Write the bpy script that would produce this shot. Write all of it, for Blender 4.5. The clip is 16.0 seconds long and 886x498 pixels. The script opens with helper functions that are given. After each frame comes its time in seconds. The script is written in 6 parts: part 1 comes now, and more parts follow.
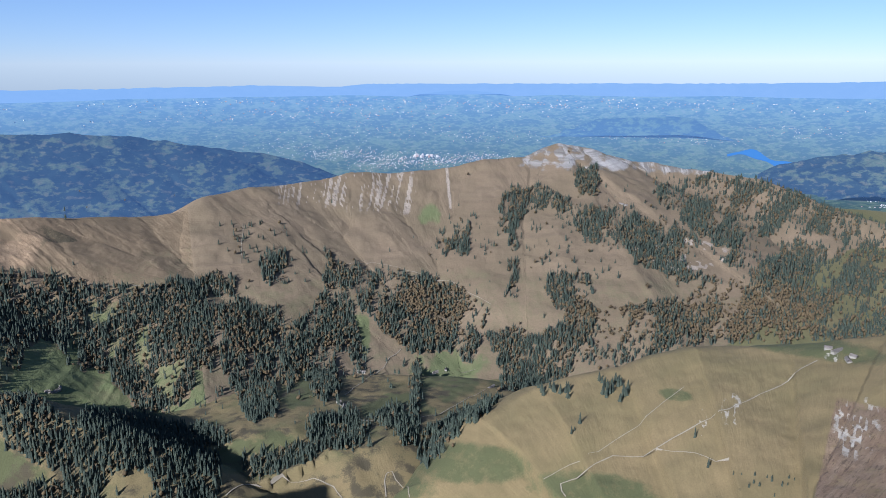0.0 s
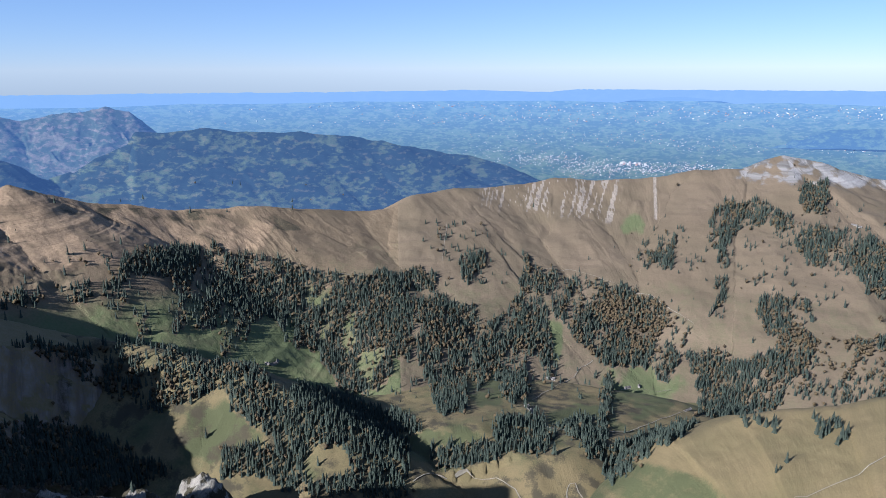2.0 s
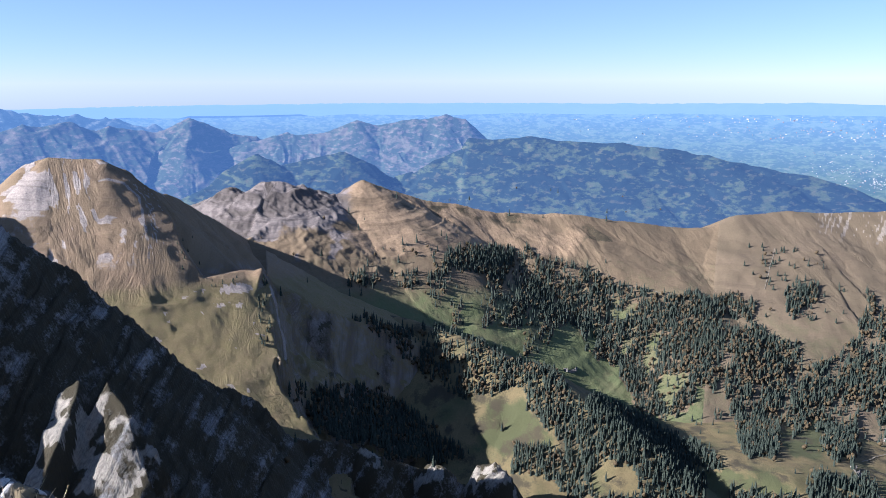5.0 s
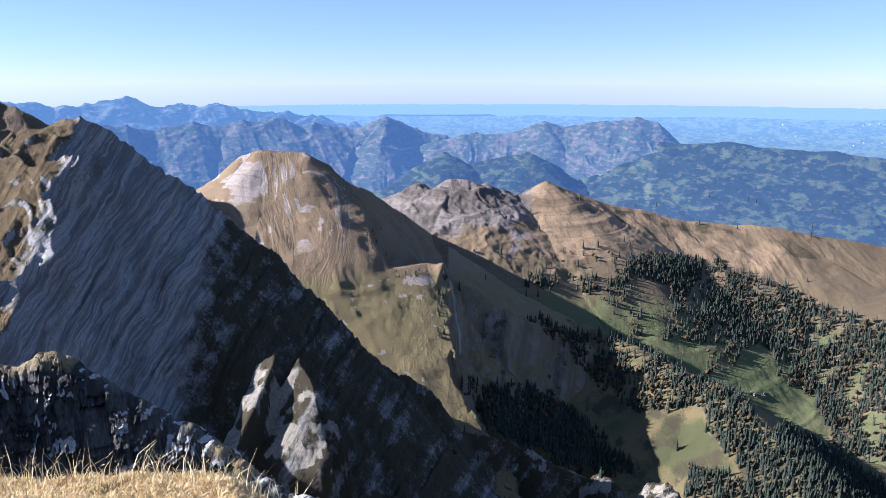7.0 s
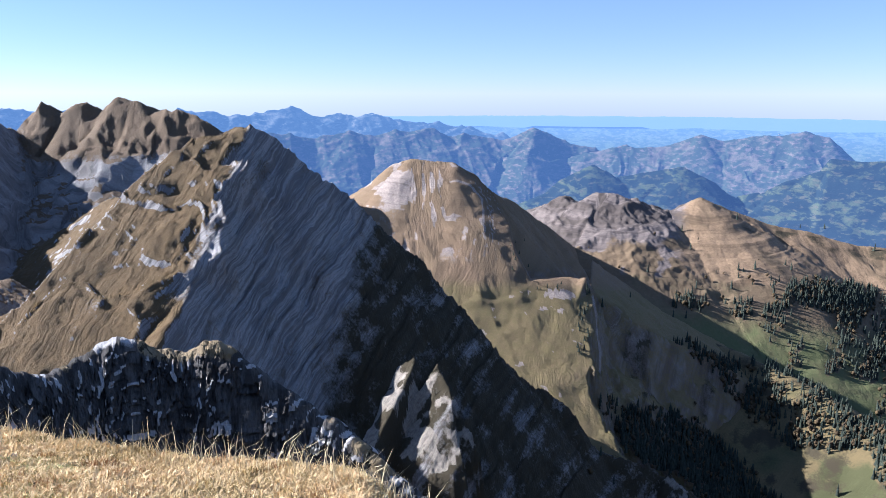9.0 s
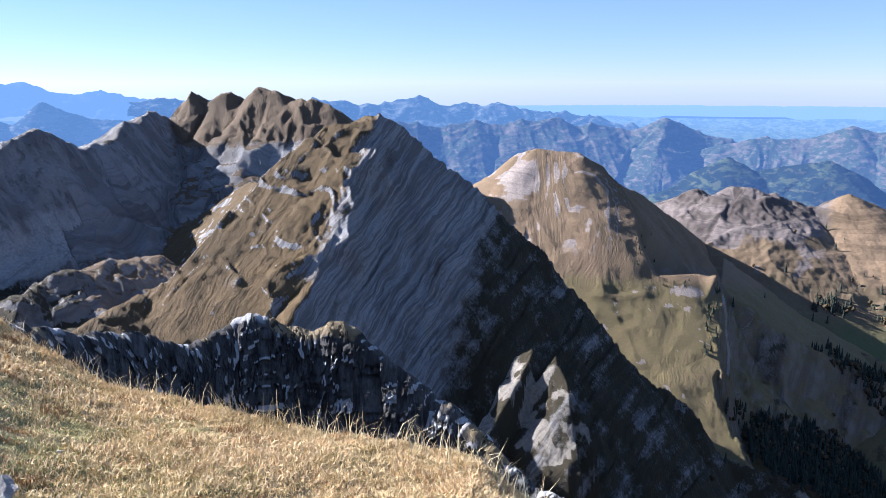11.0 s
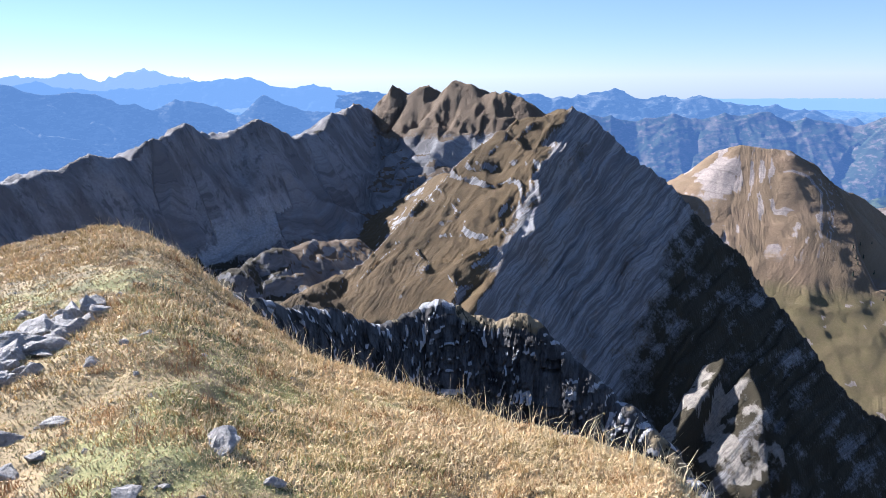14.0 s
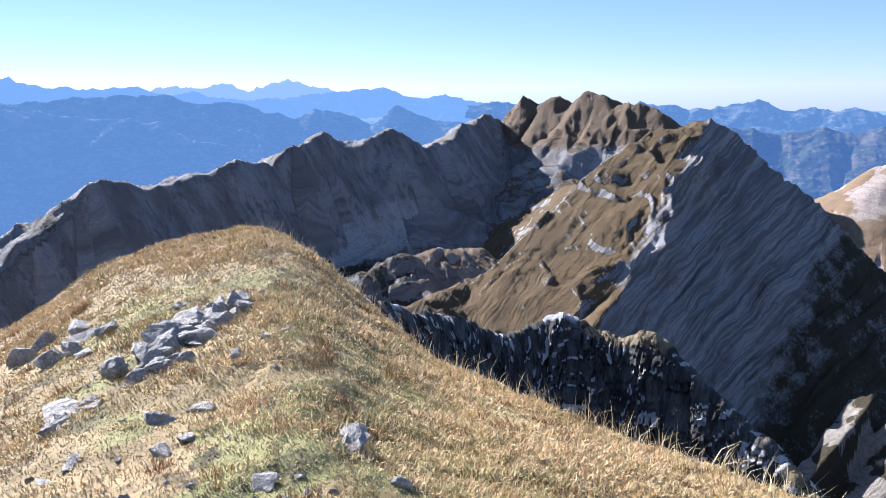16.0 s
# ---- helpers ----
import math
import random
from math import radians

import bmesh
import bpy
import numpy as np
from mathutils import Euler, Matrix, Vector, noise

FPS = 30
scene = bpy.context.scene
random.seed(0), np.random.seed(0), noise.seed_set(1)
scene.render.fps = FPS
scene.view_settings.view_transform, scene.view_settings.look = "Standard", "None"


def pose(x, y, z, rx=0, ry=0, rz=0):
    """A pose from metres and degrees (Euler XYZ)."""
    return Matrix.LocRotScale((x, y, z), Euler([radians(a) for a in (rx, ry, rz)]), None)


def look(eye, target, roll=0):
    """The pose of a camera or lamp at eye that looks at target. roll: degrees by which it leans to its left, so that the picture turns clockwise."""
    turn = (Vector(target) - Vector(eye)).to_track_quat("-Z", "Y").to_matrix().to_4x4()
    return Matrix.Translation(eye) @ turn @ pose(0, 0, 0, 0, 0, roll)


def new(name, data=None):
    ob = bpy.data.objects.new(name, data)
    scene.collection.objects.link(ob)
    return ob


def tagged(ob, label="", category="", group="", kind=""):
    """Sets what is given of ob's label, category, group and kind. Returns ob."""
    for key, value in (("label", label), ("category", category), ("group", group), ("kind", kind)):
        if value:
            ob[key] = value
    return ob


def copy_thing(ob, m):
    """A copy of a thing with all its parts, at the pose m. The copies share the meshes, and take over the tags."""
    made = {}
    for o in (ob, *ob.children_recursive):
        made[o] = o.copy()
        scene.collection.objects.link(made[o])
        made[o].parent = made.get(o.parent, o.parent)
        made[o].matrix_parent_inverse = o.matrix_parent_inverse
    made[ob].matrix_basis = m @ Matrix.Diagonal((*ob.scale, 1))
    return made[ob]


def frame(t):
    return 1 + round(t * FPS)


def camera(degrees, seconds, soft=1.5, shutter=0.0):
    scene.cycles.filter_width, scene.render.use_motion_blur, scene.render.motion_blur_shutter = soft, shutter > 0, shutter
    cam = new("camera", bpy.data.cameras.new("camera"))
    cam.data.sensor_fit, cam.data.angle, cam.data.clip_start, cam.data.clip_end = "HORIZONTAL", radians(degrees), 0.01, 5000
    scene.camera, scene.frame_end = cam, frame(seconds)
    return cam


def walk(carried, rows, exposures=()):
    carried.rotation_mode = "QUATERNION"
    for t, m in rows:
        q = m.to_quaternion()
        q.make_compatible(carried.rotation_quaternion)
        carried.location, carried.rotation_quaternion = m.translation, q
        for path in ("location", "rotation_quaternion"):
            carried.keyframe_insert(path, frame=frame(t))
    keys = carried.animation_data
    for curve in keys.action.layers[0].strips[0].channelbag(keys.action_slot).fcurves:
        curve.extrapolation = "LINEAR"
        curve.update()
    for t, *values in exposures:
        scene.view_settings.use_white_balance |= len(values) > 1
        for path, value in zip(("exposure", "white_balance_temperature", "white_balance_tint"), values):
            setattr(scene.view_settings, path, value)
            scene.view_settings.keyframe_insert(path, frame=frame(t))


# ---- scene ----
cam = camera(63.03, 16.0, soft=0.9)
PATH = [
    (0.0, pose(-0.000, 0.000, 0, 75.50, 0.24, -0.06)),
    (0.5, pose(-0.000, 0.000, 0, 75.89, 0.30, 3.26)),
    (1.0, pose(-0.000, 0.000, 0, 76.18, 0.23, 7.53)),
    (1.5, pose(-0.000, 0.000, 0, 76.16, 0.24, 11.77)),
    (2.0, pose(-0.000, 0.000, 0, 75.96, 0.24, 16.07)),
    (2.5, pose(-0.000, 0.000, 0, 75.70, 0.25, 20.28)),
    (3.0, pose(-0.000, 0.000, 0, 75.45, 0.30, 24.48)),
    (3.5, pose(-0.000, 0.000, 0, 75.27, 0.29, 28.72)),
    (4.0, pose(-0.000, 0.000, 0, 75.61, 0.31, 32.91)),
    (4.5, pose(-0.002, 0.007, 0, 76.28, 0.39, 36.92)),
    (5.0, pose(-0.004, 0.014, 0, 76.91, 0.32, 40.97)),
    (7.5, pose(-0.015, 0.048, 0, 76.96, -0.04, 58.62)),
    (8.0, pose(-0.015, 0.048, 0, 77.10, -0.10, 61.44)),
    (8.5, pose(-0.015, 0.048, 0, 77.44, -0.13, 64.32)),
    (9.0, pose(-0.015, 0.048, 0, 77.87, -0.12, 67.16)),
    (11.5, pose(-0.015, 0.046, 0, 76.58, 0.26, 79.30)),
    (12.0, pose(-0.011, 0.036, 0, 76.24, 0.41, 81.76)),
    (12.5, pose(-0.008, 0.025, 0, 76.16, 0.37, 84.34)),
    (13.0, pose(-0.005, 0.015, 0, 76.28, 0.37, 86.82)),
    (13.5, pose(-0.001, 0.004, 0, 76.44, 0.35, 89.35)),
    (14.0, pose(0.002, -0.006, 0, 76.59, 0.47, 91.84)),
    (14.5, pose(0.005, -0.017, 0, 76.76, 0.56, 94.36)),
    (15.0, pose(0.009, -0.027, 0, 77.00, 0.50, 96.94)),
    (15.5, pose(0.012, -0.038, 0, 77.23, 0.44, 99.46)),
    (16.0, pose(0.015, -0.049, 0, 77.46, 0.43, 101.93)),
]
walk(cam, PATH, [(0.0, 1.37, 5400, 13), (1.5, 1.40, 5400, 13), (3.5, 1.72, 5500, 15), (8.0, 1.86, 5600, 17), (16.0, 1.84, 5600, 17)])

# ---- light ----
SUN_AZ, SUN_EL = 144.0, 29.0


def heading(az):
    return -math.sin(radians(az)), math.cos(radians(az))


world = bpy.data.worlds.new("sky")
scene.world = world
world.use_nodes = True
_n = world.node_tree.nodes
_sky = _n.new("ShaderNodeTexSky")
_sky.sky_type, _sky.sun_disc = "NISHITA", False
_sky.sun_elevation, _sky.sun_rotation = radians(SUN_EL), radians(360 - SUN_AZ)
_sky.altitude, _sky.air_density, _sky.dust_density, _sky.ozone_density = 2000, 0.9, 0.0, 3.0
_pale = _n.new("ShaderNodeMix")
_pale.data_type = "RGBA"
_pale.inputs[0].default_value = 0.30
_pale.inputs[7].default_value = (3.6, 5.6, 8.2, 1)
world.node_tree.links.new(_sky.outputs[0], _pale.inputs[6])
_tint = _n.new("ShaderNodeMix")
_tint.data_type, _tint.blend_type = "RGBA", "MULTIPLY"
_tint.inputs[0].default_value = 1.0
_tint.inputs[7].default_value = (0.99, 0.965, 1.04, 1)
world.node_tree.links.new(_pale.outputs[2], _tint.inputs[6])
world.node_tree.links.new(_tint.outputs[2], _n["Background"].inputs[0])
_n["Background"].inputs[1].default_value = 0.0385

sun = new("sun", bpy.data.lights.new("sun", "SUN"))
sun.data.energy, sun.data.angle, sun.data.color = 5.0, radians(0.5), (1.0, 0.93, 0.82)
_h = heading(SUN_AZ)
_c = math.cos(radians(SUN_EL))
sun.matrix_world = look((300 * _h[0] * _c, 300 * _h[1] * _c, 300 * math.sin(radians(SUN_EL))), (0, 0, 0))

# ---- relief ----
def _hash(ix, iy, seed):
    h = (ix.astype(np.int64) * 374761393 + iy.astype(np.int64) * 668265263 + seed * 974634777) & 0x7FFFFFFF
    h = ((h ^ (h >> 13)) * 1274126177) & 0x7FFFFFFF
    h = ((h ^ (h >> 16)) * 668265263) & 0x7FFFFFFF
    return ((h ^ (h >> 15)) & 0xFFFF) / 65535.0


def vnoise(x, y, seed=0):
    """Smooth value noise, -1 to 1."""
    x0, y0 = np.floor(x), np.floor(y)
    u, v = x - x0, y - y0
    u, v = u * u * u * (u * (u * 6 - 15) + 10), v * v * v * (v * (v * 6 - 15) + 10)
    a, b = _hash(x0, y0, seed), _hash(x0 + 1, y0, seed)
    c, d = _hash(x0, y0 + 1, seed), _hash(x0 + 1, y0 + 1, seed)
    return 2 * ((a + (b - a) * u) * (1 - v) + (c + (d - c) * u) * v) - 1


def fbm(x, y, octaves=5, seed=0, gain=0.5):
    s, amp = np.zeros(np.shape(x)), 1.0
    for i in range(octaves):
        s = s + amp * vnoise(x + 17.3 * i, y - 9.1 * i, seed + i)
        x, y, amp = x * 2.03, y * 2.03, amp * gain
    return s


def crests(x, y, octaves=4, seed=0, gain=0.5):
    """Sharp-crested noise, 0 to about 1."""
    s, amp = np.zeros(np.shape(x)), 0.5
    for i in range(octaves):
        s = s + amp * (1 - np.abs(vnoise(x + 7.7 * i, y + 3.1 * i, seed + i))) ** 2
        x, y, amp = x * 2.07, y * 2.07, amp * gain
    return s


def blocks(x, y, seed=0):
    """Cell noise: a random number for the nearest cell, and the distance to its edge."""
    x0, y0 = np.floor(x), np.floor(y)
    d1, d2, val = np.full(x.shape, 9.0), np.full(x.shape, 9.0), np.zeros(x.shape)
    for i in (-1, 0, 1):
        for j in (-1, 0, 1):
            cx, cy = x0 + i, y0 + j
            d = np.hypot(cx + _hash(cx, cy, seed) - x, cy + _hash(cx, cy, seed + 1) - y)
            near = d < d1
            d2 = np.where(near, d1, np.minimum(d2, d))
            val = np.where(near, _hash(cx, cy, seed + 2), val)
            d1 = np.minimum(d1, d)
    return val, d2 - d1


def smooth(a, b, x):
    t = np.clip((x - a) / (b - a), 0, 1)
    return t * t * (3 - 2 * t)


def polar(az, r):
    a = np.radians(az)
    return -r * np.sin(a), r * np.cos(a)


def azel(x, y, z):
    """Bearing (to the left of north) and elevation, in degrees, as seen from the summit."""
    return np.degrees(np.arctan2(-x, y)), np.degrees(np.arctan2(z, np.hypot(x, y)))


def place(az, el, r):
    """A point of the country by bearing, elevation angle and distance from the summit."""
    x, y = polar(az, r)
    return float(x), float(y), float(r * math.tan(radians(el)))


def lerp_nodes(az, nodes):
    return np.interp(az, [n[0] for n in nodes], [n[1] for n in nodes])


FIELDS = {}


class Ridge:
    """A crest line with a slope on either side. near: the side to the left of its run, far: to the right. A slope is (s1, w, s2): s1 for the first w metres, then s2."""

    def __init__(self, nodes, near, far, rho=4.0, gully=(0.0, 60.0, 0.0), nearest=False, end=1.2, steeper=((0, 1), (1, 1))):
        self.p = np.array([place(*n) for n in nodes])
        self.near, self.far, self.rho, self.gully, self.nearest = near, far, rho, gully, nearest
        self.end, self.steeper = end, steeper

    def height(self, x, y, seed=0):
        best, along, off, run = np.full(x.shape, -1e9), np.zeros(x.shape), np.zeros(x.shape), 0.0
        close = np.full(x.shape, 1e9)
        ga, gl, gs = self.gully
        whole, last = float(np.hypot(*np.diff(self.p[:, :2], axis=0).T).sum()), len(self.p) - 2
        for k, (a, b) in enumerate(zip(self.p[:-1], self.p[1:])):
            dx, dy = b[0] - a[0], b[1] - a[1]
            ln = math.hypot(dx, dy) + 1e-6
            t0 = ((x - a[0]) * dx + (y - a[1]) * dy) / ln ** 2
            t = np.clip(t0, 0, 1)
            ex, ey = x - a[0] - t * dx, y - a[1] - t * dy
            d = np.hypot(ex, ey)
            side = dx * ey - dy * ex > 0
            dd = np.sqrt(d * d + self.rho ** 2) - self.rho
            drop = np.where(side, *[s[0] * np.minimum(dd, s[1]) + s[2] * np.maximum(dd - s[1], 0) for s in (self.near, self.far)])
            drop = drop * np.interp((run + t * ln) / whole, *zip(*self.steeper))
            if k == 0:
                drop = drop + self.end * np.maximum(-t0, 0) * ln
            if k == last:
                drop = drop + self.end * np.maximum(t0 - 1, 0) * ln
            h = a[2] + t * (b[2] - a[2]) - drop
            better = d < close if self.nearest else h > best
            close = np.where(better, d, close)
            best = np.where(better, h, best)
            along = np.where(better, run + t * ln, along)
            off = np.where(better, np.where(side, d, -d), off)
            run += ln
        if ga:
            d = np.abs(off)
            s = (along + gs * off) / gl + 1.3 * fbm(along / (gl * 3.7), off / (gl * 3.7), 3, seed + 40)
            g = crests(s, d / (gl * 4), 4, seed + 50)
            best = best - ga * smooth(0, gl * 1.5, d) * (0.75 - g)
        return best, along, off


class Field:
    """Crest lines blended into one relief. rough: height and width of its unevenness; sharp: how much of it is ridged."""

    def __init__(self, ridges, rough=(6.0, 90.0), seed=0, extra=None, soft=5.0, sharp=0.0):
        self.ridges, self.rough, self.seed, self.extra, self.soft, self.sharp = ridges, rough, seed, extra, soft, sharp

    def __call__(self, x, y):
        hs = [rg.height(x, y, self.seed + 100 * i)[0] for i, rg in enumerate(self.ridges)]
        z = hs[0]
        for h in hs[1:]:
            k = np.clip(0.5 + 0.5 * (h - z) / (2 * self.soft), 0, 1)
            z = z + (h - z) * k + self.soft * k * (1 - k)
        a, l = self.rough
        if a:
            z = z + a * (1 - self.sharp) * (fbm(x / l, y / l, 6, self.seed + 7) - 0.2)
            if self.sharp:
                z = z + a * self.sharp * 2.2 * (crests(x / l, y / l, 6, self.seed + 9, 0.5) - 0.7)
        if self.extra:
            z = self.extra(x, y, z)
        return z

    def flow(self, x, y):
        """Across-slope and down-slope coordinates, for streaks in the ground."""
        got = [rg.height(x, y, self.seed + 100 * i) for i, rg in enumerate(self.ridges)]
        top = np.max([g[0] for g in got], axis=0)
        w = [np.exp(np.maximum((g[0] - top) / 7, -30)) for g in got]
        u = sum(k * (g[1] + rg.gully[2] * g[2]) for k, g, rg in zip(w, got, self.ridges)) / sum(w)
        v = sum(k * np.abs(g[2]) for k, g in zip(w, got)) / sum(w)
        return u, v


class Enlarged:
    """A relief enlarged k times from the summit."""

    def __init__(self, field, k):
        self.field, self.k = field, k

    def __call__(self, x, y):
        return self.k * self.field(x / self.k, y / self.k)

    def flow(self, x, y):
        return self.field.flow(x / self.k, y / self.k)


def grid_mesh(name, x, y, z, material, zones=None, flow=None, smooth_shade=True, wrap=False):
    """A sheet over an (n, m) net of points."""
    n, m = x.shape
    me = bpy.data.meshes.new(name)
    me.vertices.add(n * m)
    me.vertices.foreach_set("co", np.stack([x, y, z], -1).astype(np.float32).ravel())
    i = np.arange(n if wrap else n - 1)[:, None]
    j = np.arange(m - 1)[None]
    i2 = (i + 1) % n
    q = np.stack([i * m + j, i * m + j + 1, i2 * m + j + 1, i2 * m + j], -1).reshape(-1, 4)
    k = len(q)
    me.loops.add(4 * k)
    me.loops.foreach_set("vertex_index", q.ravel().astype(np.int32))
    me.polygons.add(k)
    me.polygons.foreach_set("loop_start", np.arange(0, 4 * k, 4, dtype=np.int32))
    me.polygons.foreach_set("use_smooth", np.full(k, smooth_shade))
    me.update(calc_edges=True)
    if zones is not None:
        at = me.color_attributes.new("zones", "FLOAT_COLOR", "POINT")
        at.data.foreach_set("color", np.stack([np.broadcast_to(c, x.shape) for c in zones[:4]], -1).astype(np.float32).ravel())
        at = me.attributes.new("flow", "FLOAT_VECTOR", "POINT")
        u, v = flow if flow is not None else (x, y)
        at.data.foreach_set("vector", np.stack([u, v, 0.3 * z], -1).astype(np.float32).ravel())
    me.materials.append(material)
    return new(name, me)


def land(name, field, az, r, na, nr, material, zoning=None, power=1.0, floor=-30, far=False):
    """A piece of country on a net of bearings and distances."""
    a = np.linspace(*az, na)[:, None]
    u = np.linspace(0, 1, nr)[None] ** power
    rr = r[0] + (r[1] - r[0]) * u
    x, y = polar(a + 0 * rr, rr + 0 * a)
    z = field(x, y)
    z = np.maximum(z, base_height(x, y) + floor)
    zones = zoning(x, y, z) if zoning else (np.zeros(x.shape),) * 4
    FIELDS[name] = field
    return grid_mesh(name, x, y, z, material, zones, azel(x, y, z) if far else field.flow(x, y))


def mesh_slope(x, y, z):
    """The steepness of a net of bearings and distances."""
    r, a = np.hypot(x, y), np.arctan2(-x, y)
    return np.hypot(np.gradient(z, axis=1) / np.gradient(r, axis=1), np.gradient(z, axis=0) / (r * np.gradient(a, axis=0)))


def base_height(x, y):
    r = np.hypot(x, y)
    z = np.interp(r, [0, 250, 700, 1000, 1400, 1800, 2500, 3200, 3600, 4000, 4400, 4700, 4960],
                  [-330, -480, -660, -735, -770, -740, -640, -560, -544, -441, -338, -254, -186])
    return z + 6 * fbm(x / 260, y / 260, 4, 3) * smooth(4200, 2500, r)


def ground_height(x, y):
    z = base_height(x, y)
    for f in FIELDS.values():
        z = np.maximum(z, f(x, y))
    return z


# ---- node helpers ----
def shader(name, rough=0.9, spec=0.2):
    m = bpy.data.materials.new(name)
    m.use_nodes = True
    b = m.node_tree.nodes["Principled BSDF"]
    b.inputs["Roughness"].default_value = rough
    b.inputs["Specular IOR Level"].default_value = spec
    return m, m.node_tree.nodes, m.node_tree.links, b


def plug(L, socket, value):
    if isinstance(value, bpy.types.NodeSocket):
        L.new(value, socket)
    elif isinstance(value, (tuple, list)) and len(value) == 3 and socket.type == "RGBA":
        socket.default_value = (*value, 1)
    else:
        socket.default_value = value


def n_mix(N, L, fac, a, b, kind="MIX"):
    n = N.new("ShaderNodeMix")
    n.data_type, n.blend_type = "RGBA", kind
    plug(L, n.inputs[0], fac), plug(L, n.inputs[6], a), plug(L, n.inputs[7], b)
    return n.outputs[2]


def n_math(N, L, op, a, b=0.0, c=0.0):
    n = N.new("ShaderNodeMath")
    n.operation = op
    for i, v in enumerate((a, b, c)):
        plug(L, n.inputs[i], v)
    return n.outputs[0]


def n_ramp(N, L, fac, *stops):
    n = N.new("ShaderNodeValToRGB")
    e = n.color_ramp.elements
    while len(e) < len(stops):
        e.new(0.5)
    for s, (p, c) in zip(e, stops):
        s.position, s.color = p, (*c, 1) if isinstance(c, tuple) else (c, c, c, 1)
    plug(L, n.inputs[0], fac)
    return n.outputs[0]


def n_coord(N, L, scale=(1, 1, 1), turn=(0, 0, 0), source="Object"):
    c, mp = N.new("ShaderNodeTexCoord"), N.new("ShaderNodeMapping")
    mp.inputs["Scale"].default_value = scale
    mp.inputs["Rotation"].default_value = [radians(t) for t in turn]
    L.new(c.outputs[source], mp.inputs[0])
    return mp.outputs[0]


def n_noise(N, L, scale, detail=6, rough=0.6, vec=None, distortion=0.0):
    n = N.new("ShaderNodeTexNoise")
    n.inputs["Scale"].default_value, n.inputs["Detail"].default_value = scale, detail
    n.inputs["Roughness"].default_value, n.inputs["Distortion"].default_value = rough, distortion
    L.new(vec if vec is not None else n_coord(N, L), n.inputs["Vector"])
    return n.outputs[0]


def n_voronoi(N, L, scale, vec=None, feature="F1", out="Distance"):
    n = N.new("ShaderNodeTexVoronoi")
    n.feature = feature
    n.inputs["Scale"].default_value = scale
    L.new(vec if vec is not None else n_coord(N, L), n.inputs["Vector"])
    return n.outputs[out]


def n_bump(N, L, bsdf, height, strength, distance):
    n = N.new("ShaderNodeBump")
    n.inputs["Strength"].default_value, n.inputs["Distance"].default_value = strength, distance
    L.new(height, n.inputs["Height"])
    L.new(n.outputs[0], bsdf.inputs["Normal"])


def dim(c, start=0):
    """Colours and glows scaled to 0.74, so that shade comes out deeper at the raised exposure."""
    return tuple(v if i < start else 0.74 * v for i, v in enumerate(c))


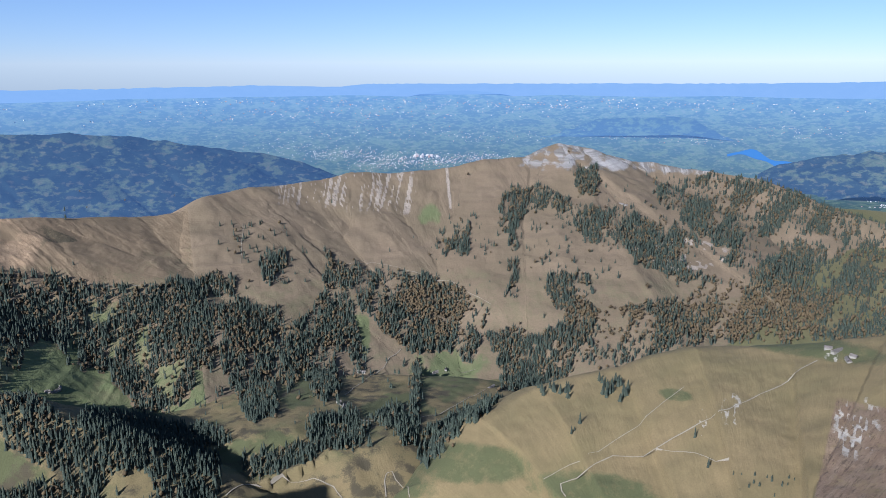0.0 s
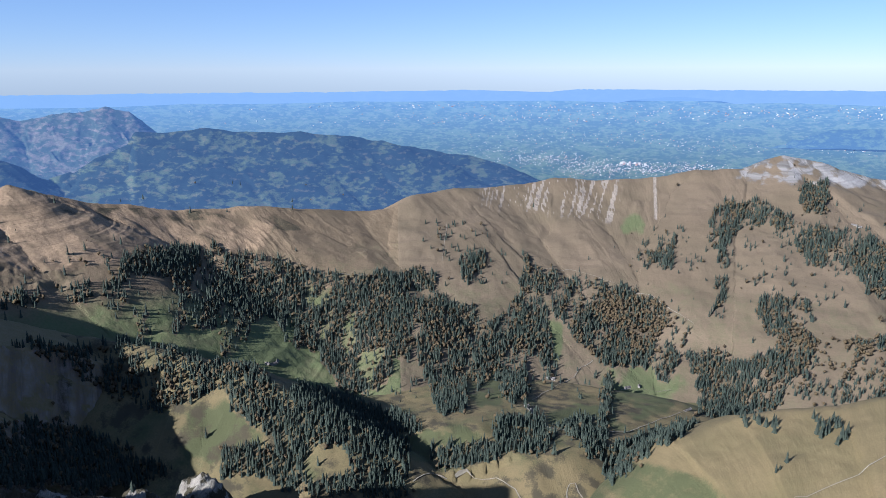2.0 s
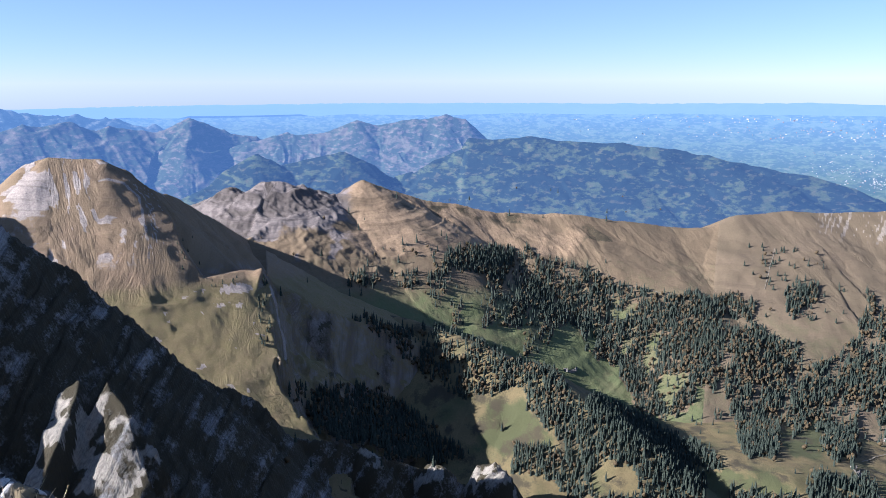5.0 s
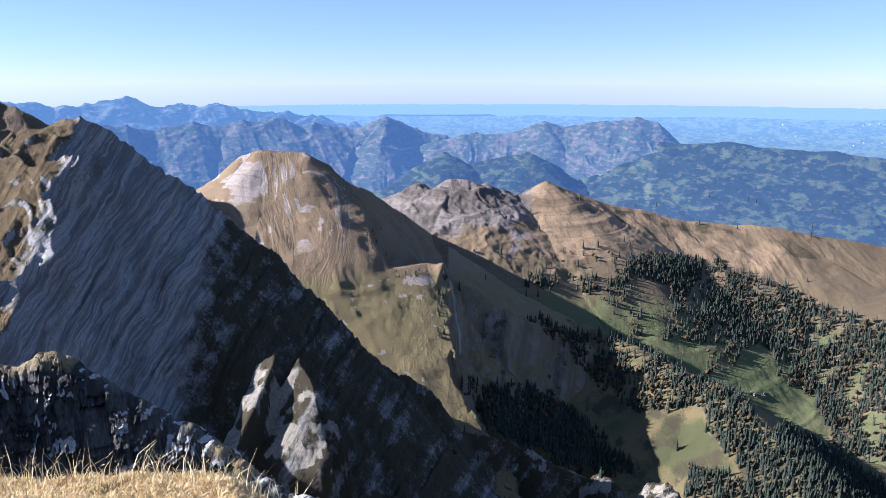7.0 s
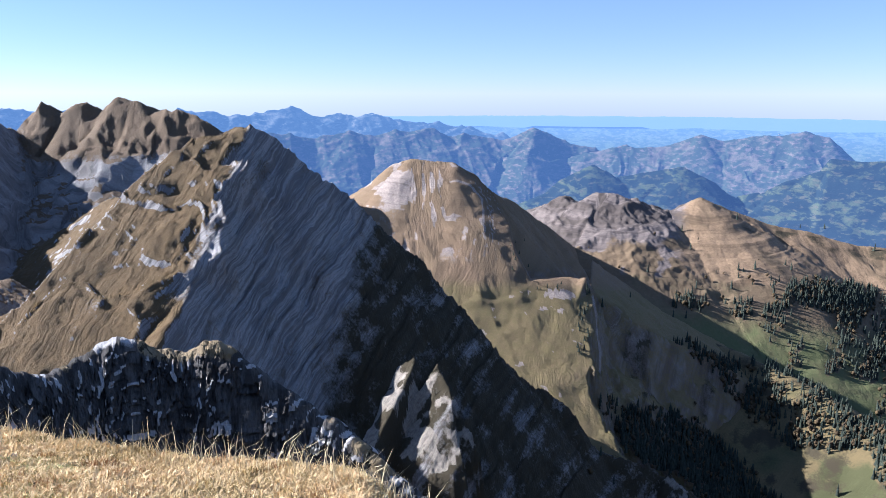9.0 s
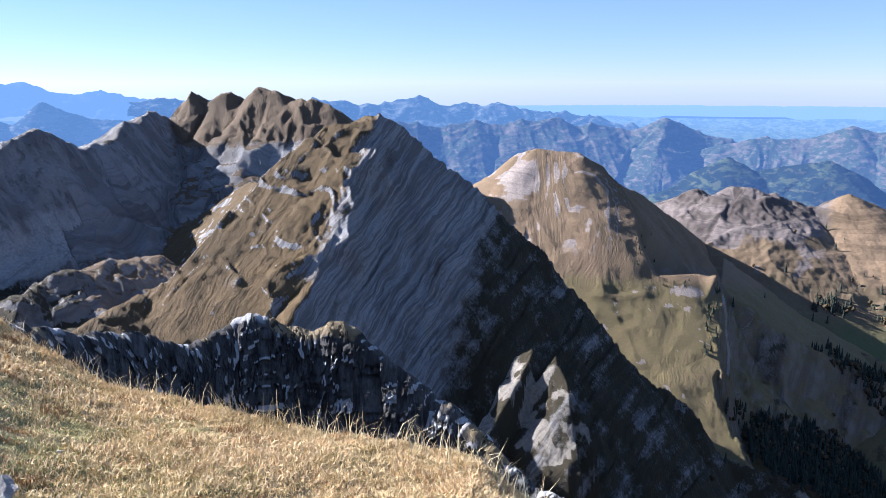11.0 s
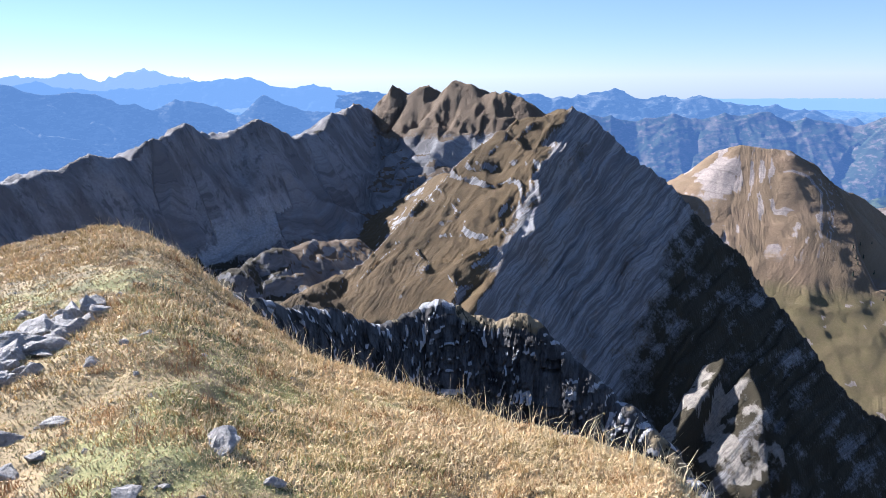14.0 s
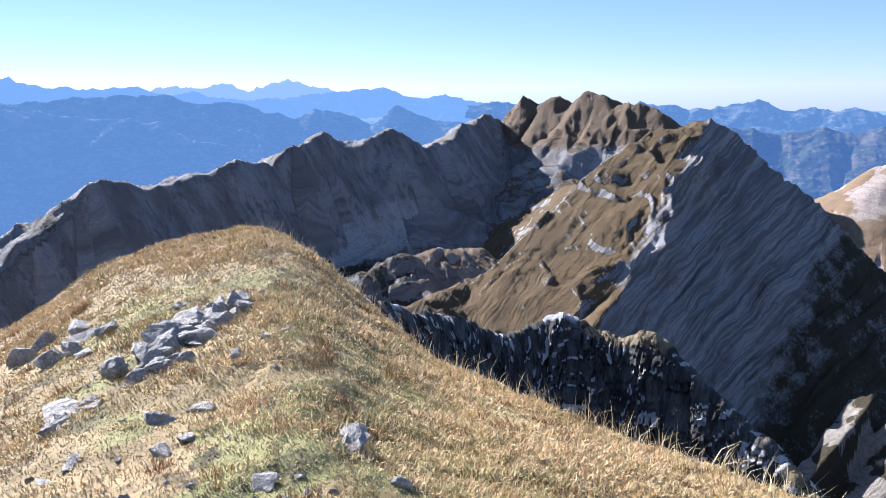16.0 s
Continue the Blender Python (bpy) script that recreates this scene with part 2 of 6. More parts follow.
def terrain_material(name, grass, grass2, rock, rock2, green=(0.10, 0.12, 0.035), pale=(0.42, 0.39, 0.34),
                     size=1.0, bump=(0.6, 3.0), streak=12.0, lines=0.5):
    """Mountain ground. zones: red rock, green lush meadow, blue pale scree or chalk, alpha dark heath and painted-in
    shade.
    """
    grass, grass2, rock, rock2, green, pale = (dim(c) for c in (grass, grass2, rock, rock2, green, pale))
    m, N, L, b = shader(name)
    at = N.new("ShaderNodeAttribute")
    at.attribute_name = "zones"
    sep = N.new("ShaderNodeSeparateColor")
    L.new(at.outputs["Color"], sep.inputs[0])
    big = n_noise(N, L, 0.008 / size, 6, 0.62)
    mid = n_noise(N, L, 0.05 / size, 8, 0.68)
    fine = n_noise(N, L, 0.35 / size, 6, 0.7)
    edge = n_math(N, L, "ADD", n_math(N, L, "MULTIPLY", mid, 0.7), n_math(N, L, "MULTIPLY", fine, 0.5))
    edge = n_math(N, L, "SUBTRACT", edge, 0.6)

    def cut(zone, width=0.22):
        v = n_math(N, L, "ADD", zone, edge)
        return n_ramp(N, L, v, (0.5 - width / 2, 0.0), (0.5 + width / 2, 1.0))

    g = n_mix(N, L, n_ramp(N, L, big, (0.35, 0.0), (0.65, 1.0)), grass, grass2)
    g = n_mix(N, L, n_ramp(N, L, fine, (0.3, 0.0), (0.75, 0.55)), g, tuple(c * 0.55 for c in grass))
    fl = N.new("ShaderNodeAttribute")
    fl.attribute_name = "flow"
    mp = N.new("ShaderNodeMapping")
    mp.inputs["Scale"].default_value = (1 / streak, 0.11 / streak, 0.1 / streak)
    L.new(fl.outputs["Vector"], mp.inputs[0])
    band = n_noise(N, L, 1.0, 9, 0.68, mp.outputs[0], 0.25)
    g = n_mix(N, L, n_ramp(N, L, band, (0.4, 0.0), (0.7, lines)), g, tuple(c * 0.5 for c in grass2))
    rk = n_mix(N, L, n_ramp(N, L, band, (0.45, 0.0), (0.56, 1.0)), rock, rock2)
    mp2 = N.new("ShaderNodeMapping")
    mp2.inputs["Scale"].default_value = (3.3 / streak, 0.6 / streak, 0.1 / streak)
    L.new(fl.outputs["Vector"], mp2.inputs[0])
    crack = n_noise(N, L, 1.0, 6, 0.7, mp2.outputs[0], 0.4)
    rk = n_mix(N, L, n_ramp(N, L, crack, (0.52, 0.0), (0.62, 0.75)), rk, tuple(c * 0.32 for c in rock))
    rk = n_mix(N, L, n_ramp(N, L, fine, (0.35, 0.0), (0.7, 0.6)), rk, tuple(c * 0.5 for c in rock))
    c = n_mix(N, L, cut(sep.outputs[1], 0.5), g, n_mix(N, L, fine, green, tuple(v * 0.7 for v in green)))
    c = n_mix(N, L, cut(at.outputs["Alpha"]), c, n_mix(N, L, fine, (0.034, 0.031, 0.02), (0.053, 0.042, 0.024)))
    c = n_mix(N, L, cut(sep.outputs[0]), c, rk)
    pl = n_mix(N, L, n_ramp(N, L, fine, (0.3, 0.0), (0.7, 1.0)), tuple(v * 1.15 for v in pale), tuple(v * 0.6 for v in pale))
    pl = n_mix(N, L, n_ramp(N, L, crack, (0.5, 0.0), (0.62, 0.6)), pl, tuple(v * 0.4 for v in pale))
    c = n_mix(N, L, cut(sep.outputs[2]), c, pl)
    L.new(c, b.inputs["Base Color"])
    h = n_math(N, L, "ADD", n_math(N, L, "MULTIPLY", band, 1.4), n_math(N, L, "SUBTRACT", n_math(N, L, "MULTIPLY", fine, 0.6), n_math(N, L, "MULTIPLY", crack, 0.6)))
    n_bump(N, L, b, h, *bump)
    return m


def distance_material(name, low, high, haze, glow, patches=None, size=1.0, snow=None, grain=(1.1, 2.0, 0), share=0.5):
    """Country so far off that it reads as a bluish backdrop: woods, cleared fields between them, and bare patches. A
    blue emission paints in the haze.
    """
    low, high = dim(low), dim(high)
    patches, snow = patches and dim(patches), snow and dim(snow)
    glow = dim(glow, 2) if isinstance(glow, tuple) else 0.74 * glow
    m, N, L, b = shader(name, 1.0, 0.0)
    fl = N.new("ShaderNodeAttribute")
    fl.attribute_name = "flow"
    mp = N.new("ShaderNodeMapping")
    mp.inputs["Scale"].default_value = grain
    L.new(fl.outputs["Vector"], mp.inputs[0])
    n1 = n_noise(N, L, 0.42 / size, 7, 0.6, mp.outputs[0], 0.5)
    n2 = n_noise(N, L, 1.5 / size, 6, 0.62, mp.outputs[0], 0.3)
    n3 = n_noise(N, L, 7.0 / size, 4, 0.65, mp.outputs[0])
    c = n_mix(N, L, n_ramp(N, L, n_math(N, L, "ADD", n_math(N, L, "MULTIPLY", n1, 0.55), n_math(N, L, "MULTIPLY", n2, 0.45)), (share - 0.02, 0.0), (share + 0.05, 1.0)), low, high)
    if patches:
        c = n_mix(N, L, n_ramp(N, L, n2, (0.54, 0.0), (0.66, 0.7)), c, patches)
    c = n_mix(N, L, n_ramp(N, L, n3, (0.4, 0.0), (0.7, 0.45)), c, tuple(0.45 * v for v in low))
    if snow:
        at = N.new("ShaderNodeAttribute")
        at.attribute_name = "zones"
        v = n_math(N, L, "ADD", at.outputs["Alpha"], n_math(N, L, "MULTIPLY", n_math(N, L, "SUBTRACT", n2, 0.56), 3.0))
        c = n_mix(N, L, n_ramp(N, L, v, (0.45, 0.0), (0.55, 1.0)), c, snow)
    L.new(c, b.inputs["Base Color"])
    # haze put in as emission; a tuple of glow makes it grow with distance
    b.inputs["Emission Color"].default_value = (*haze, 1)
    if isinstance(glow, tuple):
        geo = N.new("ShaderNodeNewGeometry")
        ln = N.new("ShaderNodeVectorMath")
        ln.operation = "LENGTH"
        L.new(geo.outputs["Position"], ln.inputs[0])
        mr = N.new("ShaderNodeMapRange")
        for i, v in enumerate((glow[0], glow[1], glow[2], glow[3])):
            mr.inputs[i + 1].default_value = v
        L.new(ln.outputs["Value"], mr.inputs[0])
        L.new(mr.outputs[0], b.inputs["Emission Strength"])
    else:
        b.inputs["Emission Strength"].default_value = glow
    return m

# ---- materials of the country ----
M_PYRAMID = terrain_material("slab_rock_mountain", (0.195, 0.130, 0.060), (0.140, 0.096, 0.045), (0.47, 0.46, 0.455), (0.20, 0.19, 0.19), size=1.1, bump=(1.0, 4.0), streak=5.5, lines=0.55, pale=(0.41, 0.37, 0.315))
M_CIRQUE = terrain_material("cirque_rock", (0.21, 0.15, 0.095), (0.165, 0.12, 0.078), (0.34, 0.335, 0.335), (0.20, 0.19, 0.185), size=1.2, pale=(0.47, 0.465, 0.46), bump=(1.0, 6.0), streak=38.0)
M_DOME = terrain_material("dome_grass", (0.275, 0.19, 0.12), (0.235, 0.172, 0.10), (0.30, 0.255, 0.22), (0.17, 0.125, 0.10), pale=(0.39, 0.33, 0.29), green=(0.20, 0.165, 0.075), size=1.2, bump=(0.8, 2.5), streak=7.0)
M_RIDGE = terrain_material("ridge_grass", (0.185, 0.137, 0.09), (0.145, 0.112, 0.07), (0.33, 0.31, 0.295), (0.12, 0.105, 0.09), size=2.2, pale=(0.287, 0.241, 0.196), green=(0.115, 0.13, 0.058), streak=22.0)
M_SPUR = terrain_material("pasture_spur_grass", (0.200, 0.150, 0.076), (0.150, 0.122, 0.058), (0.165, 0.112, 0.074), (0.20, 0.145, 0.10), size=1.0, bump=(0.5, 1.5), lines=0.35, green=(0.085, 0.09, 0.04), streak=9.0)
M_ROCKY = terrain_material("bracken_ridge", (0.205, 0.147, 0.09), (0.16, 0.12, 0.074), (0.225, 0.19, 0.175), (0.09, 0.075, 0.066), size=2.0, green=(0.12, 0.138, 0.06), pale=(0.30, 0.21, 0.13), streak=18.0)
M_VALLEY = terrain_material("valley_ground", (0.143, 0.118, 0.062), (0.105, 0.105, 0.046), (0.248, 0.229, 0.205), (0.174, 0.155, 0.130), size=2.0, bump=(0.3, 1.5), green=(0.07, 0.088, 0.038))

MEADOWS = [(1.0, -11.9, 1.4, 0.9), (29.9, -21.3, 3.3, 2.2), (-0.7, -24.4, 3.6, 2.0), (4.2, -26.6, 3.6, 0.9), (12.2, -24.7, 1.6, 1.8), (6.9, -21.0, 0.8, 1.9), (35, -27, 4, 2.2), (16, -29.5, 4, 1.6)]


def meadow(x, y, z):
    az, el = azel(x, y, z)
    v = np.full(np.shape(az), -9.0)
    for a, e, ra, re in MEADOWS:
        v = np.maximum(v, 1 - ((az - a) / ra) ** 2 - ((el - e) / re) ** 2)
    return 0.75 * smooth(-0.2, 0.6, v + 0.55 * fbm(az * 0.9, el * 1.1, 4, 17))


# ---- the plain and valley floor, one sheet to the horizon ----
# the far plain glows bluer with distance, as painted haze
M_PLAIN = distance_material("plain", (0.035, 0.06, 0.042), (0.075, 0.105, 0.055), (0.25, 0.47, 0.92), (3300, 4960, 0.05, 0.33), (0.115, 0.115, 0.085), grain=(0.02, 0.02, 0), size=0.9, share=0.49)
_a = np.linspace(0, 360, 401)[:-1, None]
_r = np.concatenate([np.linspace(150, 3150, 90), np.linspace(3170, 4960, 90)])[None]
_x, _y = polar(_a + 0 * _r, _r + 0 * _a)
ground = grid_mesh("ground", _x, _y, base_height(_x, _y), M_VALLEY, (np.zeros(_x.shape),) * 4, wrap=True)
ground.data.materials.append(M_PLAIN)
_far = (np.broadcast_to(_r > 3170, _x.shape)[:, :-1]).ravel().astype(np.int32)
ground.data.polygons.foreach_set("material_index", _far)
tagged(ground, "valley pasture and far hazy farmland plain", "ground", kind="structure")

# ---- pyramid mountain ----
FAR = 1.2  # the pyramid is laid out at 700 m and enlarged from the summit to its true distance
NORTH_RIDGE = [(31, -38, 860), (33, -34.5, 850), (38.9, -30.9, 825), (45.3, -29.2, 795), (48.2, -28.1, 780), (52, -27.2, 765), (54.7, -26.8, 755), (57.3, -23.4, 748),
               (59, -22.6, 742), (61.4, -20.8, 735), (65.2, -17.2, 722), (68.2, -14.3, 715), (70, -11.9, 712), (73.5, -8.8, 706), (75.2, -7.1, 705),
               (78.4, -4.5, 702), (80.1, -3.0, 700), (81.9, -2.2, 700)]
SADDLE = [(81.9, -2.2, 700), (83.7, -2.7, 715), (86.3, -4.9, 740), (88.1, -7.0, 790), (91, -7.6, 950), (92.5, -7.0, 1150), (93, -6.6, 1350)]
GOLD_SPUR = [(82.5, -2.4, 702), (86.3, -5.2, 700), (90.9, -9.3, 640), (96.4, -13.4, 560), (101.8, -15.7, 500), (104.4, -16.7, 470), (112, -20, 430)]
MID_SPUR = [(82.2, -2.6, 697), (82.8, -4.5, 672), (83.7, -8.9, 605), (86.5, -13.8, 515), (89.8, -17.7, 445), (93, -22, 385)]
FIN_A = [(67.6, -20.6, 468), (66.8, -22.2, 458), (66.3, -24.4, 442), (65.4, -29.9, 412), (64.8, -36, 378)]
FIN_B = [(69.4, -20.1, 476), (70.5, -22.6, 452), (72.5, -26.4, 424), (74, -31, 385)]



def slab_lines(x, y, z):
    """The slanting beds: a coordinate across them, and one along them."""
    az, el = azel(x, y, z)
    w = 0.5 * vnoise(az * 0.35, el * 0.35, 3) + 0.22 * fbm(az * 1.1, el * 0.9, 3, 4)
    return (el + 1.35 * az + w) * 11, el * 12, az, el


GOLD_RIDGE = Ridge(GOLD_SPUR, (0.5, 130, 0.85), (0.7, 100, 0.55), 5, nearest=True)


def pyramid_relief(x, y, z):
    # the golden flank between the spurs, one tilted plane with shallow ribs
    az = np.degrees(np.arctan2(-x, y))
    rib = np.interp(np.hypot(x, y), [385, 445, 515, 605, 672, 697], [92, 88.9, 85.8, 83.4, 82.7, 82.2]) + 1.1 * fbm(np.hypot(x, y) / 30, az * 0.2, 4, 52)
    out = np.maximum(np.maximum(rib - az, az - 104), 0)
    plane = -27 - 0.43 * (x + 693) + 0.134 * (y - 99) - 3 * np.hypot(x, y) * np.radians(out) - 4
    plane = plane + 13 * (crests((0.29 * x + 0.95 * y) / 52 + 1.3 * fbm(x / 110, y / 110, 4, 6), (0.95 * x - 0.29 * y) / 200, 5, 14) - 0.65) + 2 * fbm(x / 24, y / 24, 4, 16)
    behind = GOLD_RIDGE.height(x, y)[2]
    z = np.maximum(z, plane - 3 * np.maximum(3 - behind, 0))
    u, v, az, el = slab_lines(x, y, z)
    bed = 8 * (crests(u / 10.5, v / 60, 4, 22) - 0.68) + 2.5 * (crests(u / 3.1, v / 30, 2, 27) - 0.5)
    gold = smooth(82.5, 86, az + 0.45 * (el + 8))
    return z + bed * (1 - 0.75 * gold) * smooth(-2.3, -4.0, el) * (0.25 + 0.75 * smooth(485, 530, np.hypot(x, y)))


pyramid_field = Field([
    Ridge(NORTH_RIDGE, (1.22, 300, 1.0), (1.35, 300, 0.9), 3, (0, 60, 0), steeper=((0, 2.0), (0.35, 1.7), (0.6, 1), (1, 1))),
    Ridge(SADDLE, (0.62, 200, 0.4), (0.7, 300, 0.6), 6, (6, 50, 0), True, steeper=((0, 2.6), (0.2, 1.6), (0.4, 1), (1, 1))),
    Ridge(GOLD_SPUR, (0.5, 130, 0.85), (0.7, 100, 0.55), 5, (12, 34, 0.3), steeper=((0, 2.4), (0.15, 1.8), (0.5, 1.0), (1, 1))),
    Ridge(MID_SPUR, (1.25, 60, 1.5), (0.7, 100, 0.8), 3, (10, 26, 0.3)),
    Ridge([(82.4, -2.5, 698), (84.5, -5.2, 672), (88, -10, 600), (92.2, -15.0, 520), (96.5, -18.6, 460), (101, -23, 400)], (1.5, 300, 1.5), (0.7, 100, 0.7), 3, (10, 30, 0.3)),
    Ridge(FIN_A, (3.0, 60, 3.0), (0.62, 40, 3.0), 1.0, (2, 12, 0), steeper=((0, 2.0), (0.3, 1.0), (1, 0.6))),
    Ridge(FIN_B, (3.0, 60, 3.0), (0.7, 13, 3.0), 1.0, (2, 12, 0)),
    Ridge([(48.4, -27.9, 776), (47.2, -28.2, 770), (46.2, -30, 758)], (3.0, 60, 2.0), (0.8, 14, 2.0), 1.0, (2, 12, 0)),
    Ridge([(42.6, -29.5, 797), (41.2, -29.4, 790), (39.6, -31.6, 784), (39, -34, 770)], (3.0, 60, 2.0), (0.8, 16, 2.0), 1.0, (2, 12, 0)),
    Ridge([(38.2, -29.6, 812), (36.6, -29.2, 803), (34.6, -31.2, 788), (33.5, -34, 772)], (3.0, 60, 2.0), (0.8, 22, 2.0), 1.0, (2, 12, 0)),
], rough=(6, 40), seed=11, extra=pyramid_relief, sharp=0.5)


def pyramid_zones(x, y, z):
    az, el = azel(x, y, z)
    gold = smooth(82.5, 86, az + 0.45 * (el + 8)) * smooth(1.25, 0.75, mesh_slope(x, y, z))
    gu, gv = slab_lines(x, y, z)[:2]
    gold = gold * (1 - 0.28 * smooth(0.2, 0.5, fbm(gu / 20, gv / 110, 5, 33)))
    top = smooth(-7, -3, el)
    rock = 1 - np.maximum(gold * 0.95, top * 0.45 * smooth(80, 83, az))
    u, v = slab_lines(x, y, z)[:2]
    # a dark tone over the right face paints in its shade
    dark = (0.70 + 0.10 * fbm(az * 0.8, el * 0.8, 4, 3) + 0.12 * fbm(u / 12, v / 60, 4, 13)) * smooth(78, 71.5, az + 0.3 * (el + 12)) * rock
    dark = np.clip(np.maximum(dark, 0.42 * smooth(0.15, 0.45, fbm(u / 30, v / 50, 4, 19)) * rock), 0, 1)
    # pale rock on the fins' sunward sides only, partly painting in their sunlight
    chalk = np.zeros(x.shape)
    for i, hgt in ((5, 34), (6, 16), (7, 16), (8, 18), (9, 24)):
        h, along, off = pyramid_field.ridges[i].height(x, y)
        off = off + hgt * 0.16 * fbm(x / 9, y / 9, 4, 61)
        shape = (h > z - 9) * smooth(1, -1, off) * smooth(-hgt * 1.15, -hgt, off)
        chalk = np.maximum(chalk, ((0.74 if i < 7 else 0.6) - 0.42 * smooth(0.0, 0.5, fbm(x / 11, y / 11, 5, 62 + i))) * shape)
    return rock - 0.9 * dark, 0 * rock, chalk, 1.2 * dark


pyramid_field.flow = lambda x, y: slab_lines(x, y, pyramid_field(x, y))[:2]
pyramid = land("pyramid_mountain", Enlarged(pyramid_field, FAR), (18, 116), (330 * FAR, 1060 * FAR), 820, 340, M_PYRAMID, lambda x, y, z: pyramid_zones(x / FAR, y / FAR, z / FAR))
tagged(pyramid, "steep pyramid mountain of grey slanting limestone slabs with golden grass flank", "mountain")

# ---- cirque wall and brown summit ----
BROWN_RIM = [(80, -3.5, 1380), (83.6, -2.5, 1430), (84.2, -2.3, 1440), (86.7, -1.2, 1480), (87.9, -1.3, 1500), (89.2, -0.4, 1530), (90.9, -0.1, 1570), (92.1, -0.7, 1590), (93.2, -0.4, 1615),
             (94.7, -1.3, 1640), (95.6, -0.6, 1660), (96.8, -2.0, 1680), (98, -2.2, 1690)]
CIRQUE_RIM = [(97.0, -2.0, 1690), (99.0, -1.7, 1540), (101.7, -3.6, 1346), (102.6, -3.3, 1321), (103.5, -3.8, 1300), (104.8, -3.1, 1274), (106.1, -2.6, 1248), (109.2, -3.3, 1197), (111.8, -3.3, 1153), (113.5, -3.9, 1125), (114.9, -5.3, 1102), (117.4, -5.1, 1060), (120.7, -5.4, 1014), (124.7, -6.2, 961), (128.1, -6.4, 915), (129.3, -7.7, 899), (132.0, -9.7, 872), (134.3, -11.5, 851), (142, -16, 780)]
cirque_field = Field([Ridge(BROWN_RIM, (0.85, 150, 0.5), (0.6, 300, 0.6), 3, (30, 55, 0.0)),
                      Ridge(CIRQUE_RIM, (1.5, 95, 0.55), (0.6, 300, 0.6), 4, (9, 150, 0.1)),
                      Ridge([(99, -12.2, 1000), (102.5, -12.6, 950), (106, -13.2, 900), (111, -15.4, 830), (116, -18, 740)], (0.4, 300, 0.4), (0.3, 300, 0.35), 26, (26, 36, 0.4))], rough=(20, 75), seed=23, sharp=0.55)
_downhill = cirque_field.flow
cirque_field.flow = lambda x, y: (_downhill(x, y)[0], 4.5 * _downhill(x, y)[1])


def cirque_zones(x, y, z):
    az, el = azel(x, y, z)
    s = mesh_slope(x, y, z)
    _, along, off = cirque_field.ridges[1].height(x, y)
    n = fbm(along / 70, off / 55, 5, 8)
    rock = smooth(0.45, 0.8, s) * (1 - 0.8 * smooth(99, 96, az) * smooth(-6.0, -3.5, el))
    apron = 0.75 * smooth(45, 100, off) * smooth(230, 150, off) * smooth(-0.5, 0.3, n) * smooth(96, 100, az)
    scree = 0.55 * smooth(-8, -6, el) * smooth(97, 94, az) * smooth(-3.2, -5, el) * smooth(-0.3, 0.3, n)
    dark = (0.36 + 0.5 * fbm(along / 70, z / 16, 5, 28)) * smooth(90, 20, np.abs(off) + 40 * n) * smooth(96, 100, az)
    # the floor's shade, put in as a dark tone
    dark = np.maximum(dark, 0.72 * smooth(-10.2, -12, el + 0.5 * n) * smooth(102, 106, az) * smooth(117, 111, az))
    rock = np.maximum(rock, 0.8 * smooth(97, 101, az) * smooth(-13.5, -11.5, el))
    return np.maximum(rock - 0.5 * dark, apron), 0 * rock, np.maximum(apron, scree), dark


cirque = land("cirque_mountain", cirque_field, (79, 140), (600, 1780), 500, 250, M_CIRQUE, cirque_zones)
tagged(cirque, "shadowed grey limestone cirque wall rising to a brown rocky summit", "mountain")

# ---- grassy dome with its spur and knoll ----
DOME_TOP = [(44, -20.3, 1960), (48.9, -16.8, 1840), (52.1, -15.1, 1790), (55.1, -13.4, 1730), (56.7, -11.7, 1670), (59, -10.0, 1590), (61.3, -8.5, 1520), (63.6, -7.2, 1450), (64.8, -6.0, 1432),
            (66.4, -5.15, 1430), (69.6, -5, 1440), (70.9, -5.4, 1450), (72.7, -6.7, 1460), (74.5, -7.8, 1470), (80, -11, 1480)]
DOME_SPUR = [(64.8, -6.0, 1430), (62.9, -7.9, 1390), (61.8, -10.1, 1350), (61.3, -12, 1320), (60, -14.3, 1280), (57.6, -14.2, 1260), (55.5, -14.0, 1245), (55, -15.9, 1215), (55.1, -19.4, 1110), (54.9, -22, 1053), (53.6, -25, 992), (51.5, -28, 940), (48, -33, 870)]


DOME_FACE = Ridge(DOME_TOP[:9], (1.15, 420, 0.9), (1.5, 500, 1.3), 4)


